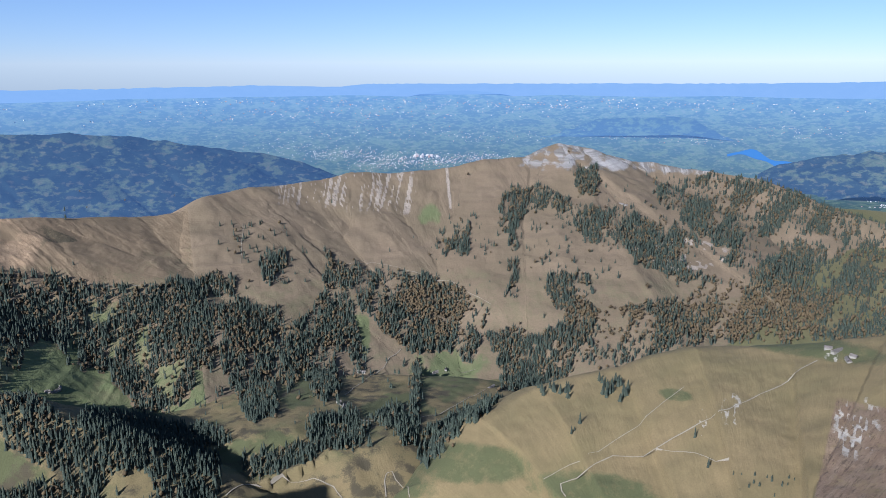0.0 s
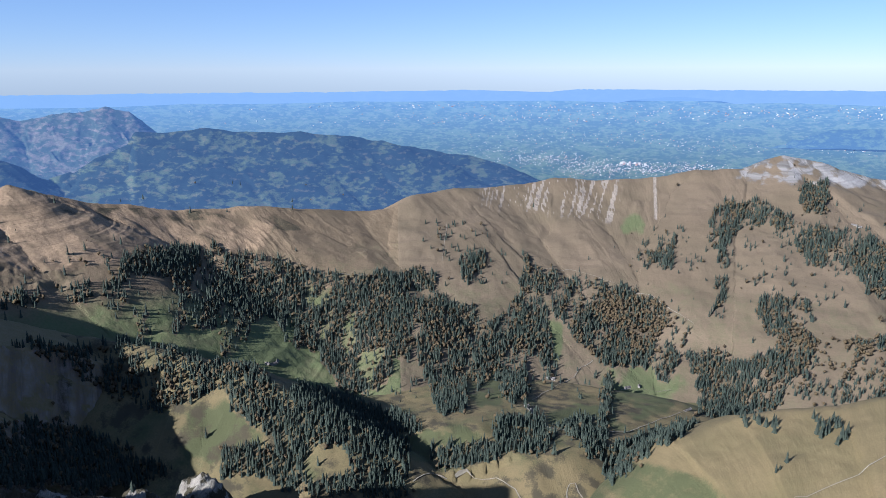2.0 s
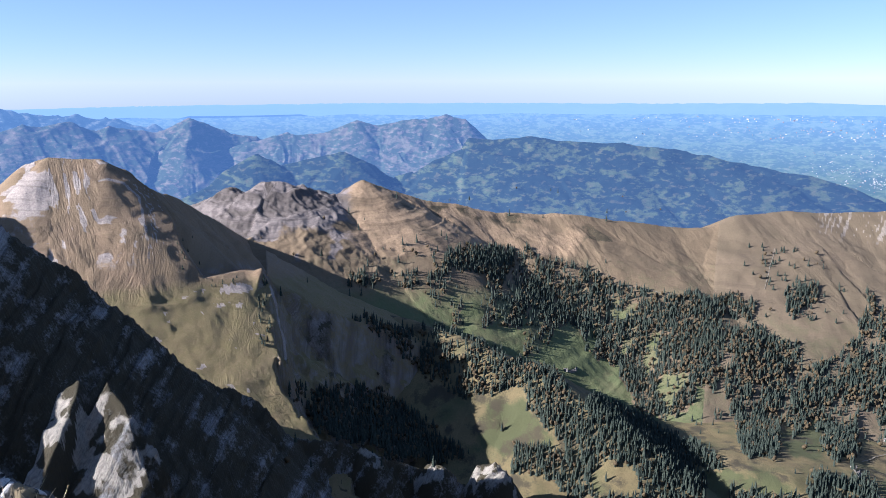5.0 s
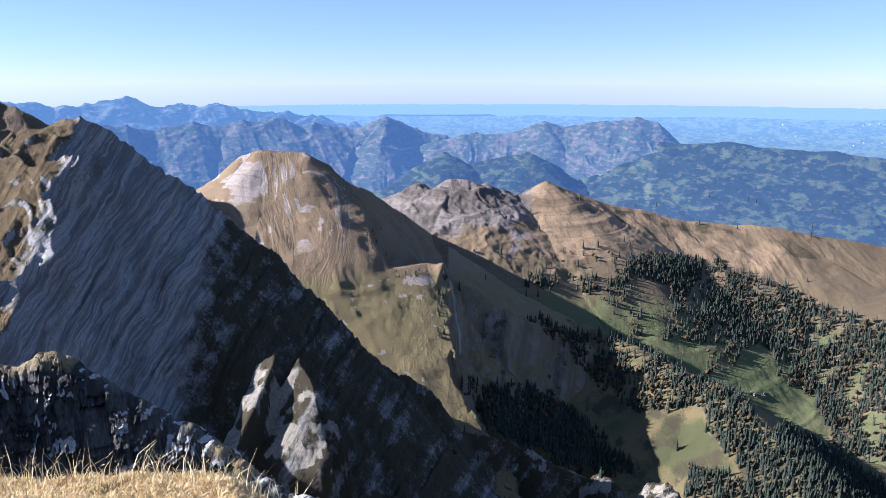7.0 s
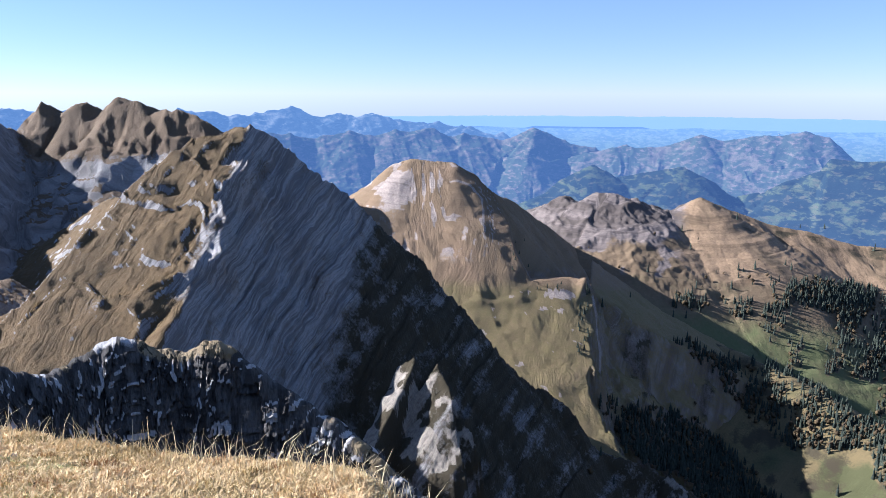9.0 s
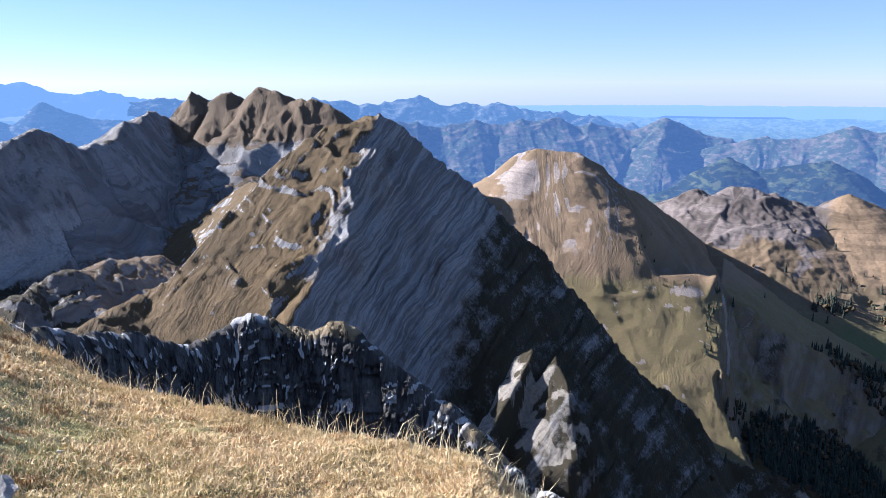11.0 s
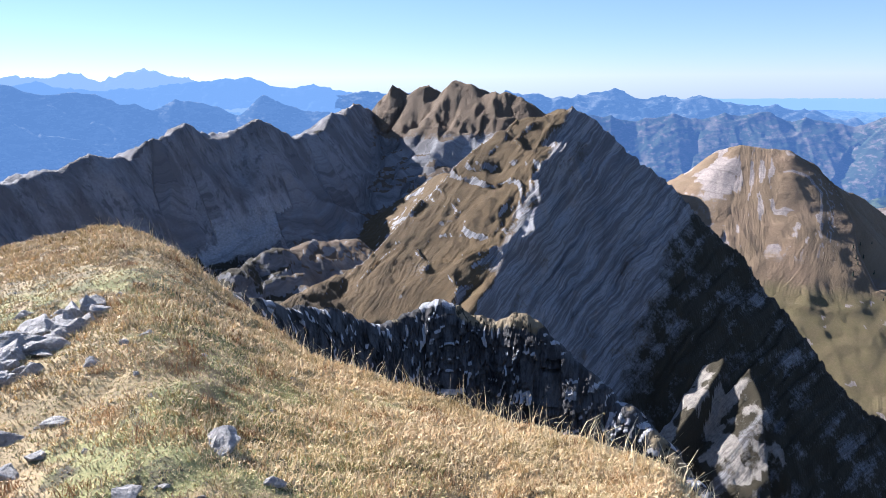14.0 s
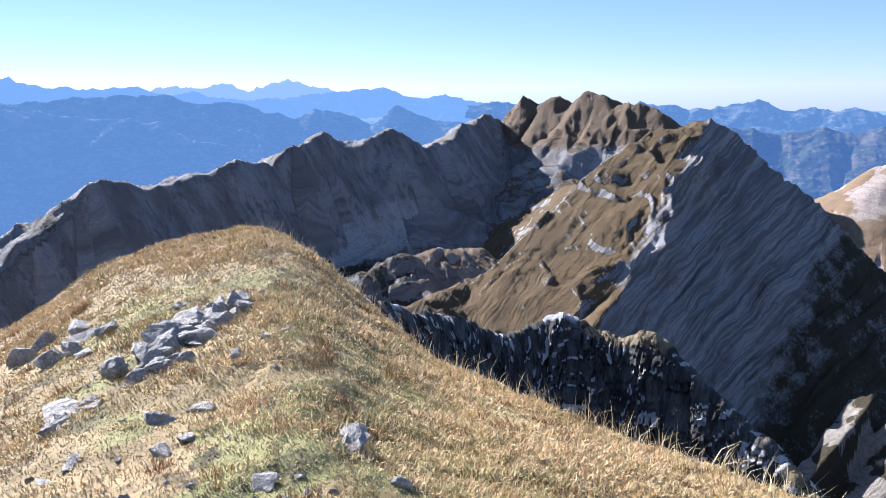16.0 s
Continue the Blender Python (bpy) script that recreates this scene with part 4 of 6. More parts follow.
# ---- woods ----
WOODS = [  # stands of trees, by bearing and elevation of their outline
    [(32.5, -13.7), (30.5, -14.2), (27.4, -15.4), (24.4, -16.3), (21.6, -16.0), (19.7, -16.1), (18.4, -15.3), (16.9, -15.9), (16.3, -17.8), (14.6, -18.6), (12.3, -19.2), (10.5, -19.1), (10.0, -17.7), (9.6, -14.4), (8.5, -15.6), (7.7, -17.9), (6.9, -20.5), (6.5, -23.4), (7.1, -24.1), (8.1, -22.5), (9.3, -23.0), (8.8, -26.3), (10.9, -25.5), (11.8, -23.4), (13.1, -25.1), (14.4, -23.1), (14.2, -27.0), (16.5, -26.7), (17.3, -24.9), (18.6, -22.6), (20.4, -22.7), (21.2, -24.5), (23.0, -25.2), (24.7, -25.3), (25.9, -23.1), (27.0, -20.9), (29.1, -19.8), (30.4, -18.3), (31.7, -18.5), (33.6, -20.6)],
    [(8.2, -15.8), (4.8, -16.1), (1.1, -16.9), (-2.1, -18.0), (-4.1, -19.6), (-3.1, -21.1), (-2.4, -23.4), (-0.7, -22.6), (2.2, -22.8), (4.5, -21.5), (6.4, -19.7), (7.3, -17.9)],
    [(-3.1, -21.2), (-6.4, -20.5), (-8.3, -21.4), (-10.7, -21.9), (-11.4, -23.4), (-10.3, -24.9), (-8.0, -25.5), (-5.1, -25.5), (-4.6, -23.3)],
    [(-8.1, -21.3), (-11.9, -18.7), (-14.6, -18.7), (-18.9, -17.6), (-21.0, -20.4), (-20.5, -21.2), (-17.1, -22.5), (-12.6, -23.9), (-11.1, -23.4)],
    [(-8.7, -16.5), (-11.3, -16.3), (-12.1, -17.8), (-11.5, -20.0), (-9.7, -19.7), (-8.6, -17.9)],
    [(-4.7, -10.5), (-6.6, -9.5), (-8.4, -9.6), (-10.7, -11.0), (-9.8, -11.6), (-7.5, -11.3), (-6.2, -12.1), (-6.0, -14.4), (-5.2, -14.5), (-4.8, -12.3)],
    [(-5.3, -15.3), (-6.1, -15.3), (-6.0, -18.3), (-5.3, -18.3)],
    [(-10.6, -11.0), (-14.2, -11.4), (-17.6, -12.0), (-19.9, -12.9), (-18.9, -15.0), (-21.1, -16.4), (-18.8, -16.4), (-15.3, -15.2), (-14.3, -13.7), (-12.1, -13.8), (-10.3, -12.5)],
    [(-19.8, -8.1), (-23.3, -8.4), (-27.9, -9.4), (-32.2, -10.9), (-33.2, -18.6), (-30.5, -19.1), (-20.8, -20.7), (-19.4, -18.0), (-21.3, -15.1), (-22.6, -13.5), (-20.1, -12.7), (-18.0, -11.3), (-16.2, -9.7)],
    [(-10.3, -8.1), (-12.3, -7.7), (-12.4, -10.2), (-10.8, -10.1)],
    [(0.9, -14.5), (-0.7, -13.1), (-1.4, -12.0), (-2.1, -12.3), (-2.2, -14.9), (-0.7, -14.7)],
    [(14.4, -14.5), (12.4, -14.5), (13.0, -16.3), (13.9, -17.4), (14.6, -15.7)],
    [(33.8, -22.1), (31.1, -22.9), (29.4, -24.5), (26.7, -24.6), (24.3, -25.4), (22.7, -26.2), (18.4, -27.5), (18.0, -28.5), (20.8, -28.5), (22.9, -28.1), (25.7, -26.8), (28.8, -25.7), (30.0, -28.5), (32.4, -26.8), (34.3, -25.2)],
    [(30.0, -28.5), (24.3, -29.0), (21.2, -28.6), (19.3, -30.7), (19.3, -32.0), (35.2, -30.1), (34.8, -28.0)],
    [(17.3, -29.3), (13.9, -29.1), (11.7, -29.1), (11.7, -27.2), (9.0, -27.1), (7.1, -27.0), (6.6, -28.3), (7.2, -29.6), (10.2, -29.8), (13.1, -30.8), (16.9, -31.1)],
    [(2.4, -30.1), (0.8, -28.0), (-4.6, -26.0), (-5.2, -26.3), (-0.7, -28.9), (1.2, -31.3), (2.2, -31.1)],
    [(4.7, -27.7), (2.8, -27.5), (2.9, -23.3), (2.1, -23.3), (1.8, -27.9), (2.5, -29.8), (4.1, -29.7)],
    [(6.6, -27.5), (4.2, -26.7), (3.2, -27.8), (4.7, -28.4)],
    [(42.4, -18.0), (42.4, -15.5), (41.1, -13.2), (36.5, -12.9), (31.2, -14.0), (27.5, -15.7), (23.8, -16.2), (22.9, -19.9), (26.7, -21.6), (28.6, -21.2), (30.9, -18.4), (33.3, -21.4), (34.5, -21.3), (33.6, -16.9), (35.1, -19.5), (37.8, -18.8), (37.3, -15.0), (40.1, -14.6), (41.2, -17.3)],
    [(44.7, -16.3), (44.2, -14.9), (43.0, -14.3), (43.5, -16.2)],
    [(40.7, -19.3), (40.1, -17.2), (39.4, -17.4), (39.6, -19.6)],
    [(48.4, -18.1), (45.2, -19.2), (40.5, -19.6), (37.0, -21.1), (32.5, -23.2), (28.7, -25.1), (23.8, -26.9), (20.6, -27.8), (19.1, -29.9), (19.3, -33.0), (26.4, -30.2), (31.2, -27.7), (32.5, -25.3), (34.9, -23.9), (38.2, -24.6), (40.9, -24.6), (42.6, -23.1), (44.6, -21.2)],
    [(33.7, -28.5), (28.8, -29.7), (23.9, -29.8), (19.3, -29.3), (19.2, -33.4), (28.9, -32.2), (33.3, -29.9)],
    [(54.6, -23.5), (47.0, -23.8), (42.9, -26.4), (38.5, -29.1), (40.9, -29.5), (44.6, -29.5), (51.5, -26.9)],
    [(49.1, -15.2), (48.0, -14.7), (46.2, -15.3), (46.6, -16.2), (48.8, -15.8)],
]
CLEARINGS = [(-24.5, -13.2, 1.2, 0.9), (-22.0, -15.4, 1.6, 0.6), (-28, -12.4, 2.6, 0.35), (-33, -13.5, 2.0, 0.35), (26.5, -30.2, 2.2, 1.0), (18, -17.6, 1.2, 0.5)]


def inside(az, el, shapes):
    """1 at a shape's centre, 0 at its edge, below outside."""
    v = np.full(np.shape(az), -9.0)
    for a, e, ra, re in shapes:
        v = np.maximum(v, 1 - ((az - a) / ra) ** 2 - ((el - e) / re) ** 2)
    return v


def within(x, y, outline):
    """Whether points lie inside a closed outline."""
    hit = np.zeros(np.shape(x), bool)
    for (x0, y0), (x1, y1) in zip(outline, outline[1:] + outline[:1]):
        if y0 != y1:
            hit ^= ((y0 > y) != (y1 > y)) & (x < (x1 - x0) * (y - y0) / (y1 - y0) + x0)
    return hit


def wood_density(az, el):
    wa = az + 0.35 * vnoise(az * 1.7, el * 1.2, 91) + 0.2 * vnoise(az * 5, el * 3, 92)
    we = el + 0.3 * vnoise(az * 1.7, el * 1.2, 93) + 0.25 * vnoise(az * 5, el * 3, 94)
    d = np.zeros(np.shape(az))
    for outline in WOODS:
        d = np.maximum(d, within(wa, we, outline))
    d = d * smooth(0.0, -0.15, inside(wa, we, CLEARINGS))
    # glades and lanes that run down the slope
    lane = fbm((az + 0.35 * el) * 1.0, el * 0.35, 4, 95)
    d = d * np.maximum(0.15 + 0.85 * smooth(-0.45, 0.1, lane + 0.22), smooth(-24.5, -26, el))
    loose = 0.10 * smooth(0.0, 0.5, inside(az, el, [(-22, -11, 11, 3.5), (14.5, -13.5, 2.6, 1.8), (-2.5, -13.5, 3.5, 2.2), (-10, -14, 5, 3.5), (42, -14.5, 6, 2.5), (14, -24.5, 9, 1.6)]))
    return np.maximum(d, np.maximum(loose * smooth(0.0, 0.5, fbm(az * 2, el * 2, 3, 97) + 0.1), 0.0015))


def autumn_share(az, el):
    a = 0.27 + 0.25 * vnoise(az * 0.8, el * 1.2, 96)
    a = a + 0.6 * np.clip(inside(az, el, [(-15, -19.5, 6, 2), (-24, -18, 8, 3.5), (-1, -19, 4, 3), (2.5, -18.5, 3, 1.6)]), 0, 1) + 0.25 * np.clip(inside(az, el, [(44, -22.5, 5, 3), (17, -21, 5, 3)]), 0, 1)
    a = a * (1 - 0.7 * smooth(-24.5, -26.5, el))
    return np.clip(a, 0.03, 0.85)


def leaf_material(name, c1, c2):
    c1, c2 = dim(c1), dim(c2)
    m, N, L, b = shader(name, 0.95, 0.1)
    geo = N.new("ShaderNodeNewGeometry")
    n = n_noise(N, L, 0.9, 3, 0.7)
    f = n_math(N, L, "ADD", n_math(N, L, "MULTIPLY", geo.outputs["Random Per Island"], 0.75), n_math(N, L, "MULTIPLY", n, 0.3))
    L.new(n_mix(N, L, f, c1, c2), b.inputs["Base Color"])
    return m


M_SPRUCE = leaf_material("spruce_needles", (0.021, 0.030, 0.027), (0.054, 0.066, 0.050))
M_AUTUMN = leaf_material("autumn_leaves", (0.060, 0.045, 0.030), (0.112, 0.083, 0.045))
M_BARK = leaf_material("bark", (0.08, 0.06, 0.045), (0.12, 0.09, 0.07))


def cone_tree(sides=5):
    """A conifer of unit height in three ragged tiers: points and triangles."""
    v, f = [], []
    for z0, z1, rad, t in ((0.0, 0.55, 0.165, 0.0), (0.28, 0.80, 0.125, 0.5), (0.55, 1.0, 0.08, 0.2)):
        k = len(v)
        v.append((0, 0, z1))
        for i in range(sides):
            a = 2 * math.pi * (i + t) / sides
            q = rad * (1.12 if i % 2 else 0.82)
            v.append((q * math.cos(a), q * math.sin(a), z0 + 0.05 * (i % 2)))
        f += [(k, k + 1 + i, k + 1 + (i + 1) % sides) for i in range(sides)]
    return np.array(v), np.array(f)


def round_tree():
    """A leafy crown of unit height as two uneven lumps."""
    v, f = [], []
    for cx, cy, cz, rad in ((0, 0, 0.5, 0.36), (0.14, 0.1, 0.72, 0.24)):
        k = len(v)
        v += [(cx, cy, cz + rad * 1.25)] + [(cx + rad * math.cos(a), cy + rad * math.sin(a) * 0.9, cz + rad * w) for a, w in ((0.2, 0.2), (1.4, -0.1), (2.7, 0.3), (3.9, 0.0), (5.2, 0.25))]
        v += [(cx, cy, cz - rad)]
        f += [(k, k + 1 + i, k + 1 + (i + 1) % 5) for i in range(5)] + [(k + 6, k + 1 + (i + 1) % 5, k + 1 + i) for i in range(5)]
    return np.array(v), np.array(f)


def plant(name, template, pos, size, girth, material, label, category, seed=1):
    """Many trees joined as one stretch of woodland."""
    tv, tf = template
    rng = np.random.default_rng(seed)
    n = len(pos)
    a = rng.uniform(0, 6.28, n)
    ca, sa = np.cos(a)[:, None], np.sin(a)[:, None]
    jit = 1 + rng.uniform(-0.22, 0.22, (n, len(tv)))
    vx, vy = tv[None, :, 0] * jit * girth[:, None], tv[None, :, 1] * jit * girth[:, None]
    lean = rng.uniform(-0.04, 0.04, (n, 2))
    z = tv[None, :, 2]
    co = np.stack([(vx * ca - vy * sa + lean[:, :1] * z) * size[:, None] + pos[:, :1], (vx * sa + vy * ca + lean[:, 1:] * z) * size[:, None] + pos[:, 1:2],
                   z * size[:, None] + pos[:, 2:3]], -1)
    tri = (tf[None] + (np.arange(n) * len(tv))[:, None, None]).reshape(-1, 3)
    me = bpy.data.meshes.new(name)
    me.vertices.add(n * len(tv))
    me.vertices.foreach_set("co", co.astype(np.float32).ravel())
    me.loops.add(tri.size)
    me.loops.foreach_set("vertex_index", tri.ravel().astype(np.int32))
    me.polygons.add(len(tri))
    me.polygons.foreach_set("loop_start", np.arange(0, tri.size, 3, dtype=np.int32))
    me.update(calc_edges=True)
    me.materials.append(material)
    return tagged(new(name, me), label, category, kind="stuff")


_rng = np.random.default_rng(5)
_N = 210000
_az = _rng.uniform(-34, 56, _N)
_rr = _rng.uniform(740.0 ** 1.35, 3100.0 ** 1.35, _N) ** (1 / 1.35)
_x, _y = polar(_az, _rr)
# heights of the country and what can be seen of it, on a coarse net
_ga, _gr = np.arange(-35, 57.1, 0.3), np.arange(330, 3120, 12.0)
_gx, _gy = polar(_ga[:, None] + 0 * _gr, _gr[None] + 0 * _ga[:, None])
_gz = ground_height(_gx, _gy)
COUNTRY = _gz
_ge = np.maximum.accumulate(np.degrees(np.arctan2(_gz, _gr[None])), axis=1)


def net(g, az, r):
    i, j = (az - _ga[0]) / 0.3, (r - _gr[0]) / 12.0
    i0, j0 = np.clip(np.floor(i).astype(int), 0, g.shape[0] - 2), np.clip(np.floor(j).astype(int), 0, g.shape[1] - 2)
    u, v = np.clip(i - i0, 0, 1), np.clip(j - j0, 0, 1)
    return (g[i0, j0] * (1 - u) + g[i0 + 1, j0] * u) * (1 - v) + (g[i0, j0 + 1] * (1 - u) + g[i0 + 1, j0 + 1] * u) * v


_z = net(_gz, _az, _rr)
_el = np.degrees(np.arctan2(_z, _rr))
_keep = (_rng.random(_N) < wood_density(_az, _el)) & (_el > net(_ge, _az, _rr - 12) - 0.8) & (_el > -36)
_keep &= (_el < net(_ge, _az, 3100) - 0.15) | (_rng.random(_N) < 0.25)
_spur_here = spur_field(_x, _y) > _z - 6
_keep &= ~(_spur_here & (_el > -27.5) & (_az < -4))
_x, _y, _az, _el, _rr = _x[_keep], _y[_keep], _az[_keep], _el[_keep], _rr[_keep]
_z = ground_height(_x, _y) - 0.6
_pos = np.stack([_x, _y, _z], -1)
_leafy = _rng.random(len(_x)) < autumn_share(_az, _el)
_size = _rng.uniform(13, 24, len(_x)) * np.where(_rng.random(len(_x)) < 0.25, 0.6, 1) * np.interp(_rr, [1000, 2000, 3000], [0.85, 1.0, 1.0])
_c, _l = ~_leafy, _leafy
plant("spruce_forest", cone_tree(), _pos[_c], _size[_c], np.ones(_c.sum()), M_SPRUCE, "dark green spruce forest covering the valley sides", "forest", 1)
plant("autumn_forest", round_tree(), _pos[_l], _size[_l] * 0.62, np.ones(_l.sum()), M_AUTUMN, "rust and yellow autumn beech woodland among the spruces", "forest", 2)

# the dark litter of the forest floor under the trees
for _ob in (ground, scarred, rocky, knolls, dome):
    _me = _ob.data
    _co, _zo = np.empty(len(_me.vertices) * 3, np.float32), np.empty(len(_me.vertices) * 4, np.float32)
    _me.vertices.foreach_get("co", _co)
    _me.color_attributes["zones"].data.foreach_get("color", _zo)
    _co, _zo = _co.reshape(-1, 3).astype(float), _zo.reshape(-1, 4)
    _fa, _fe = azel(*_co.T)
    _d = wood_density(_fa, _fe) * (_fe > -36) * (np.abs(_fa - 11) < 45)
    _zo[:, 3] = np.maximum(_zo[:, 3], 0.5 * smooth(0.3, 1.0, _d))
    _zo[:, 1] *= 1 - 0.8 * _d
    _me.color_attributes["zones"].data.foreach_set("color", _zo.astype(np.float32).ravel())

# ---- dark rock crest below the summit ----
def rock_material(name, c1, c2, c3, size, bump):
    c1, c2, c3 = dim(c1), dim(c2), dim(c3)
    m, N, L, b = shader(name, 0.85, 0.3)
    n1 = n_noise(N, L, 1.1 / size, 8, 0.65)
    n2 = n_noise(N, L, 6.0 / size, 8, 0.7)
    v = n_voronoi(N, L, 3.0 / size)
    c = n_mix(N, L, n_ramp(N, L, n1, (0.35, 0.0), (0.65, 1.0)), c1, c2)
    c = n_mix(N, L, n_ramp(N, L, n2, (0.48, 0.0), (0.7, 1.0)), c, c3)
    c = n_mix(N, L, n_ramp(N, L, v, (0.0, 0.7), (0.22, 0.0)), c, tuple(q * 0.35 for q in c1))
    L.new(c, b.inputs["Base Color"])
    n_bump(N, L, b, n_math(N, L, "ADD", n2, n_math(N, L, "MULTIPLY", v, 0.6)), *bump)
    return m


M_STONE = rock_material("pale_limestone", (0.27, 0.25, 0.225), (0.47, 0.445, 0.41), (0.68, 0.65, 0.60), 0.16, (1.0, 0.03))
CREST = [(64, -34, 12.5), (66, -31.5, 12.8), (68.9, -31.0, 13.3), (71.3, -29.3, 13.7), (74.1, -26.7, 14.2), (76.4, -25.0, 14.6), (78.6, -23.6, 14.9), (80.8, -22.3, 15.2), (82.8, -20.4, 15.5), (84.4, -19.1, 15.8), (86.0, -18.4, 16.0), (87.5, -19.0, 16.1), (89.6, -18.4, 16.3), (91.5, -17.4, 16.4), (93.3, -17.4, 16.5), (95.7, -18.7, 16.2), (97.1, -19.2, 16.0), (99.9, -18.3, 15.6), (102.7, -17.5, 14.8), (105.1, -17.4, 13.9), (107.4, -16.6, 13.0), (112, -13.8, 11.4), (115, -13.6, 10.5)]
crest_ridge = Ridge(CREST, (1.9, 40, 1.6), (1.6, 40, 1.4), 0.25)


def crest_shape():
    a = np.linspace(62, 115, 660)[:, None]
    r = np.linspace(9.4, 17.6, 230)[None]
    x, y = polar(a + 0 * r, r + 0 * a)
    z, along, off = crest_ridge.height(x, y)
    tv, te = blocks(along / 0.8, off / 0.9, 3)
    z = z + (0.16 * (crests(along / 2.1, off / 5, 3, 3) - 0.62) + 0.10 * (tv - 0.5) + 0.07 * fbm(along / 0.3, off / 0.4, 3, 5)) * smooth(1.6, 0.0, np.abs(off))
    # blocks stand out of the face towards the open side
    w = z + 0.15 * fbm(along / 0.5, z / 0.5, 3, 8)
    q = along + 0.12 * w + 0.12 * fbm(along / 0.4, z / 0.4, 3, 18)
    v1, e1 = blocks((q + 0.3 * w) / 0.20, (w - 0.3 * q) / 0.36, 21)
    v2, e2 = blocks((q + 0.25 * w) / 0.075, (w - 0.3 * q) / 0.15, 31)
    rib = crests(along / 2.6, w / 6, 3, 12) - 0.6
    out = (0.16 * v1 + 0.10 * v2 - 0.08 * smooth(0.12, 0.0, e1) + 0.34 * rib) * smooth(0.0, 0.5, np.abs(off))
    h = np.hypot(x, y)
    x, y = x - out * x / h, y - out * y / h
    grass = smooth(0.4, 0.05, np.abs(off)) * smooth(0.0, 0.35, fbm(along / 1.3, off / 1.3, 3, 15))
    # random pale flecks, and pale caps that paint sunlight onto the tips
    pale = 0.9 * (v2 > 0.86) * smooth(0.02, 0.1, e2) + 0.75 * smooth(-0.1, 0.3, fbm(along / 0.9, off / 0.9, 3, 19)) * smooth(0.3, 0.05, np.abs(off)) * (v1 > 0.4)
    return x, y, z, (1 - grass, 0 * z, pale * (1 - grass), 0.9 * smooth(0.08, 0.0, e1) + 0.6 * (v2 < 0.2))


# rock much darker than the loose stones: the face's shade is in its colour
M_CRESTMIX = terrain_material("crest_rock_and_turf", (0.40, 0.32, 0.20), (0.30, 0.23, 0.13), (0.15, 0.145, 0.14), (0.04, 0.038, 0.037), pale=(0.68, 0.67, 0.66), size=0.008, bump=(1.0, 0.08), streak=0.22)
_x, _y, _z, _zones = crest_shape()
crest = new("rock_crest")
tagged(crest, "jagged dark shadowed limestone crest with sunlit grassy tips", "rock ridge")
_flow = (np.degrees(np.arctan2(-_x, _y)) * 0.27, _z * 2.2)
_cuts = [0, 58, 106, 157, 195, 248, 293, 332, 388, 429, 486, 528, 582, 620, 659]
for _i0, _i1 in zip(_cuts[:-1], _cuts[1:]):
    _s = slice(_i0, _i1 + 1)
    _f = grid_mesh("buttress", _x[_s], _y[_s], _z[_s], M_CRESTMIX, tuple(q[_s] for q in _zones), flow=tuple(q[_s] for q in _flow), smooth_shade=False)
    _f.parent = crest


# ---- stones on the turf ----
def on_turf(az, el):
    """Where the line of sight meets the summit turf."""
    r = np.arange(1.2, 16, 0.01)
    x, y = polar(np.full(r.shape, az), r)
    d = np.nonzero(summit_height(x, y) > r * math.tan(radians(el)))[0]
    i = d[0] if len(d) else int(lerp_nodes(az, REACH) / 0.01) - 120
    return float(x[i]), float(y[i]), float(summit_height(x[i:i + 1], y[i:i + 1])[0]), float(r[i])


def stone(x, y, z, w, h, seed, material=M_STONE, flat=0.8):
    """An angular boulder with worn edges, part sunk in the ground."""
    rnd = random.Random(seed)
    bm = bmesh.new()
    for _ in range(11):
        v = Vector((rnd.gauss(0, 1), rnd.gauss(0, 1), rnd.gauss(0, 1))).normalized()
        q = rnd.uniform(0.82, 1.1)
        bm.verts.new((v.x * w * 0.56 * q, v.y * w * 0.42 * q, v.z * h * 0.6 * q))
    hull = bmesh.ops.convex_hull(bm, input=bm.verts)
    bmesh.ops.delete(bm, geom=[g for g in hull["geom_interior"] if isinstance(g, bmesh.types.BMVert)], context="VERTS")
    bmesh.ops.bevel(bm, geom=bm.edges[:], offset=w * 0.018, segments=1, affect="EDGES")
    bmesh.ops.triangulate(bm, faces=bm.faces[:])
    bmesh.ops.subdivide_edges(bm, edges=[e for e in bm.edges if e.calc_length() > w * 0.12], cuts=2, use_grid_fill=True)
    for v in bm.verts:
        n = noise.fractal(v.co * (5.0 / w) + Vector((seed, 0, 0)), 1.0, 2.0, 4)
        v.co += v.co.normalized() * n * w * 0.05
    me = bpy.data.meshes.new("stone")
    bm.to_mesh(me)
    bm.free()
    me.materials.append(material)
    ob = new("stone", me)
    ob.matrix_world = pose(x, y, z + h * 0.06, rnd.uniform(-8, 8), rnd.uniform(-8, 8), rnd.uniform(0, 360))
    return ob


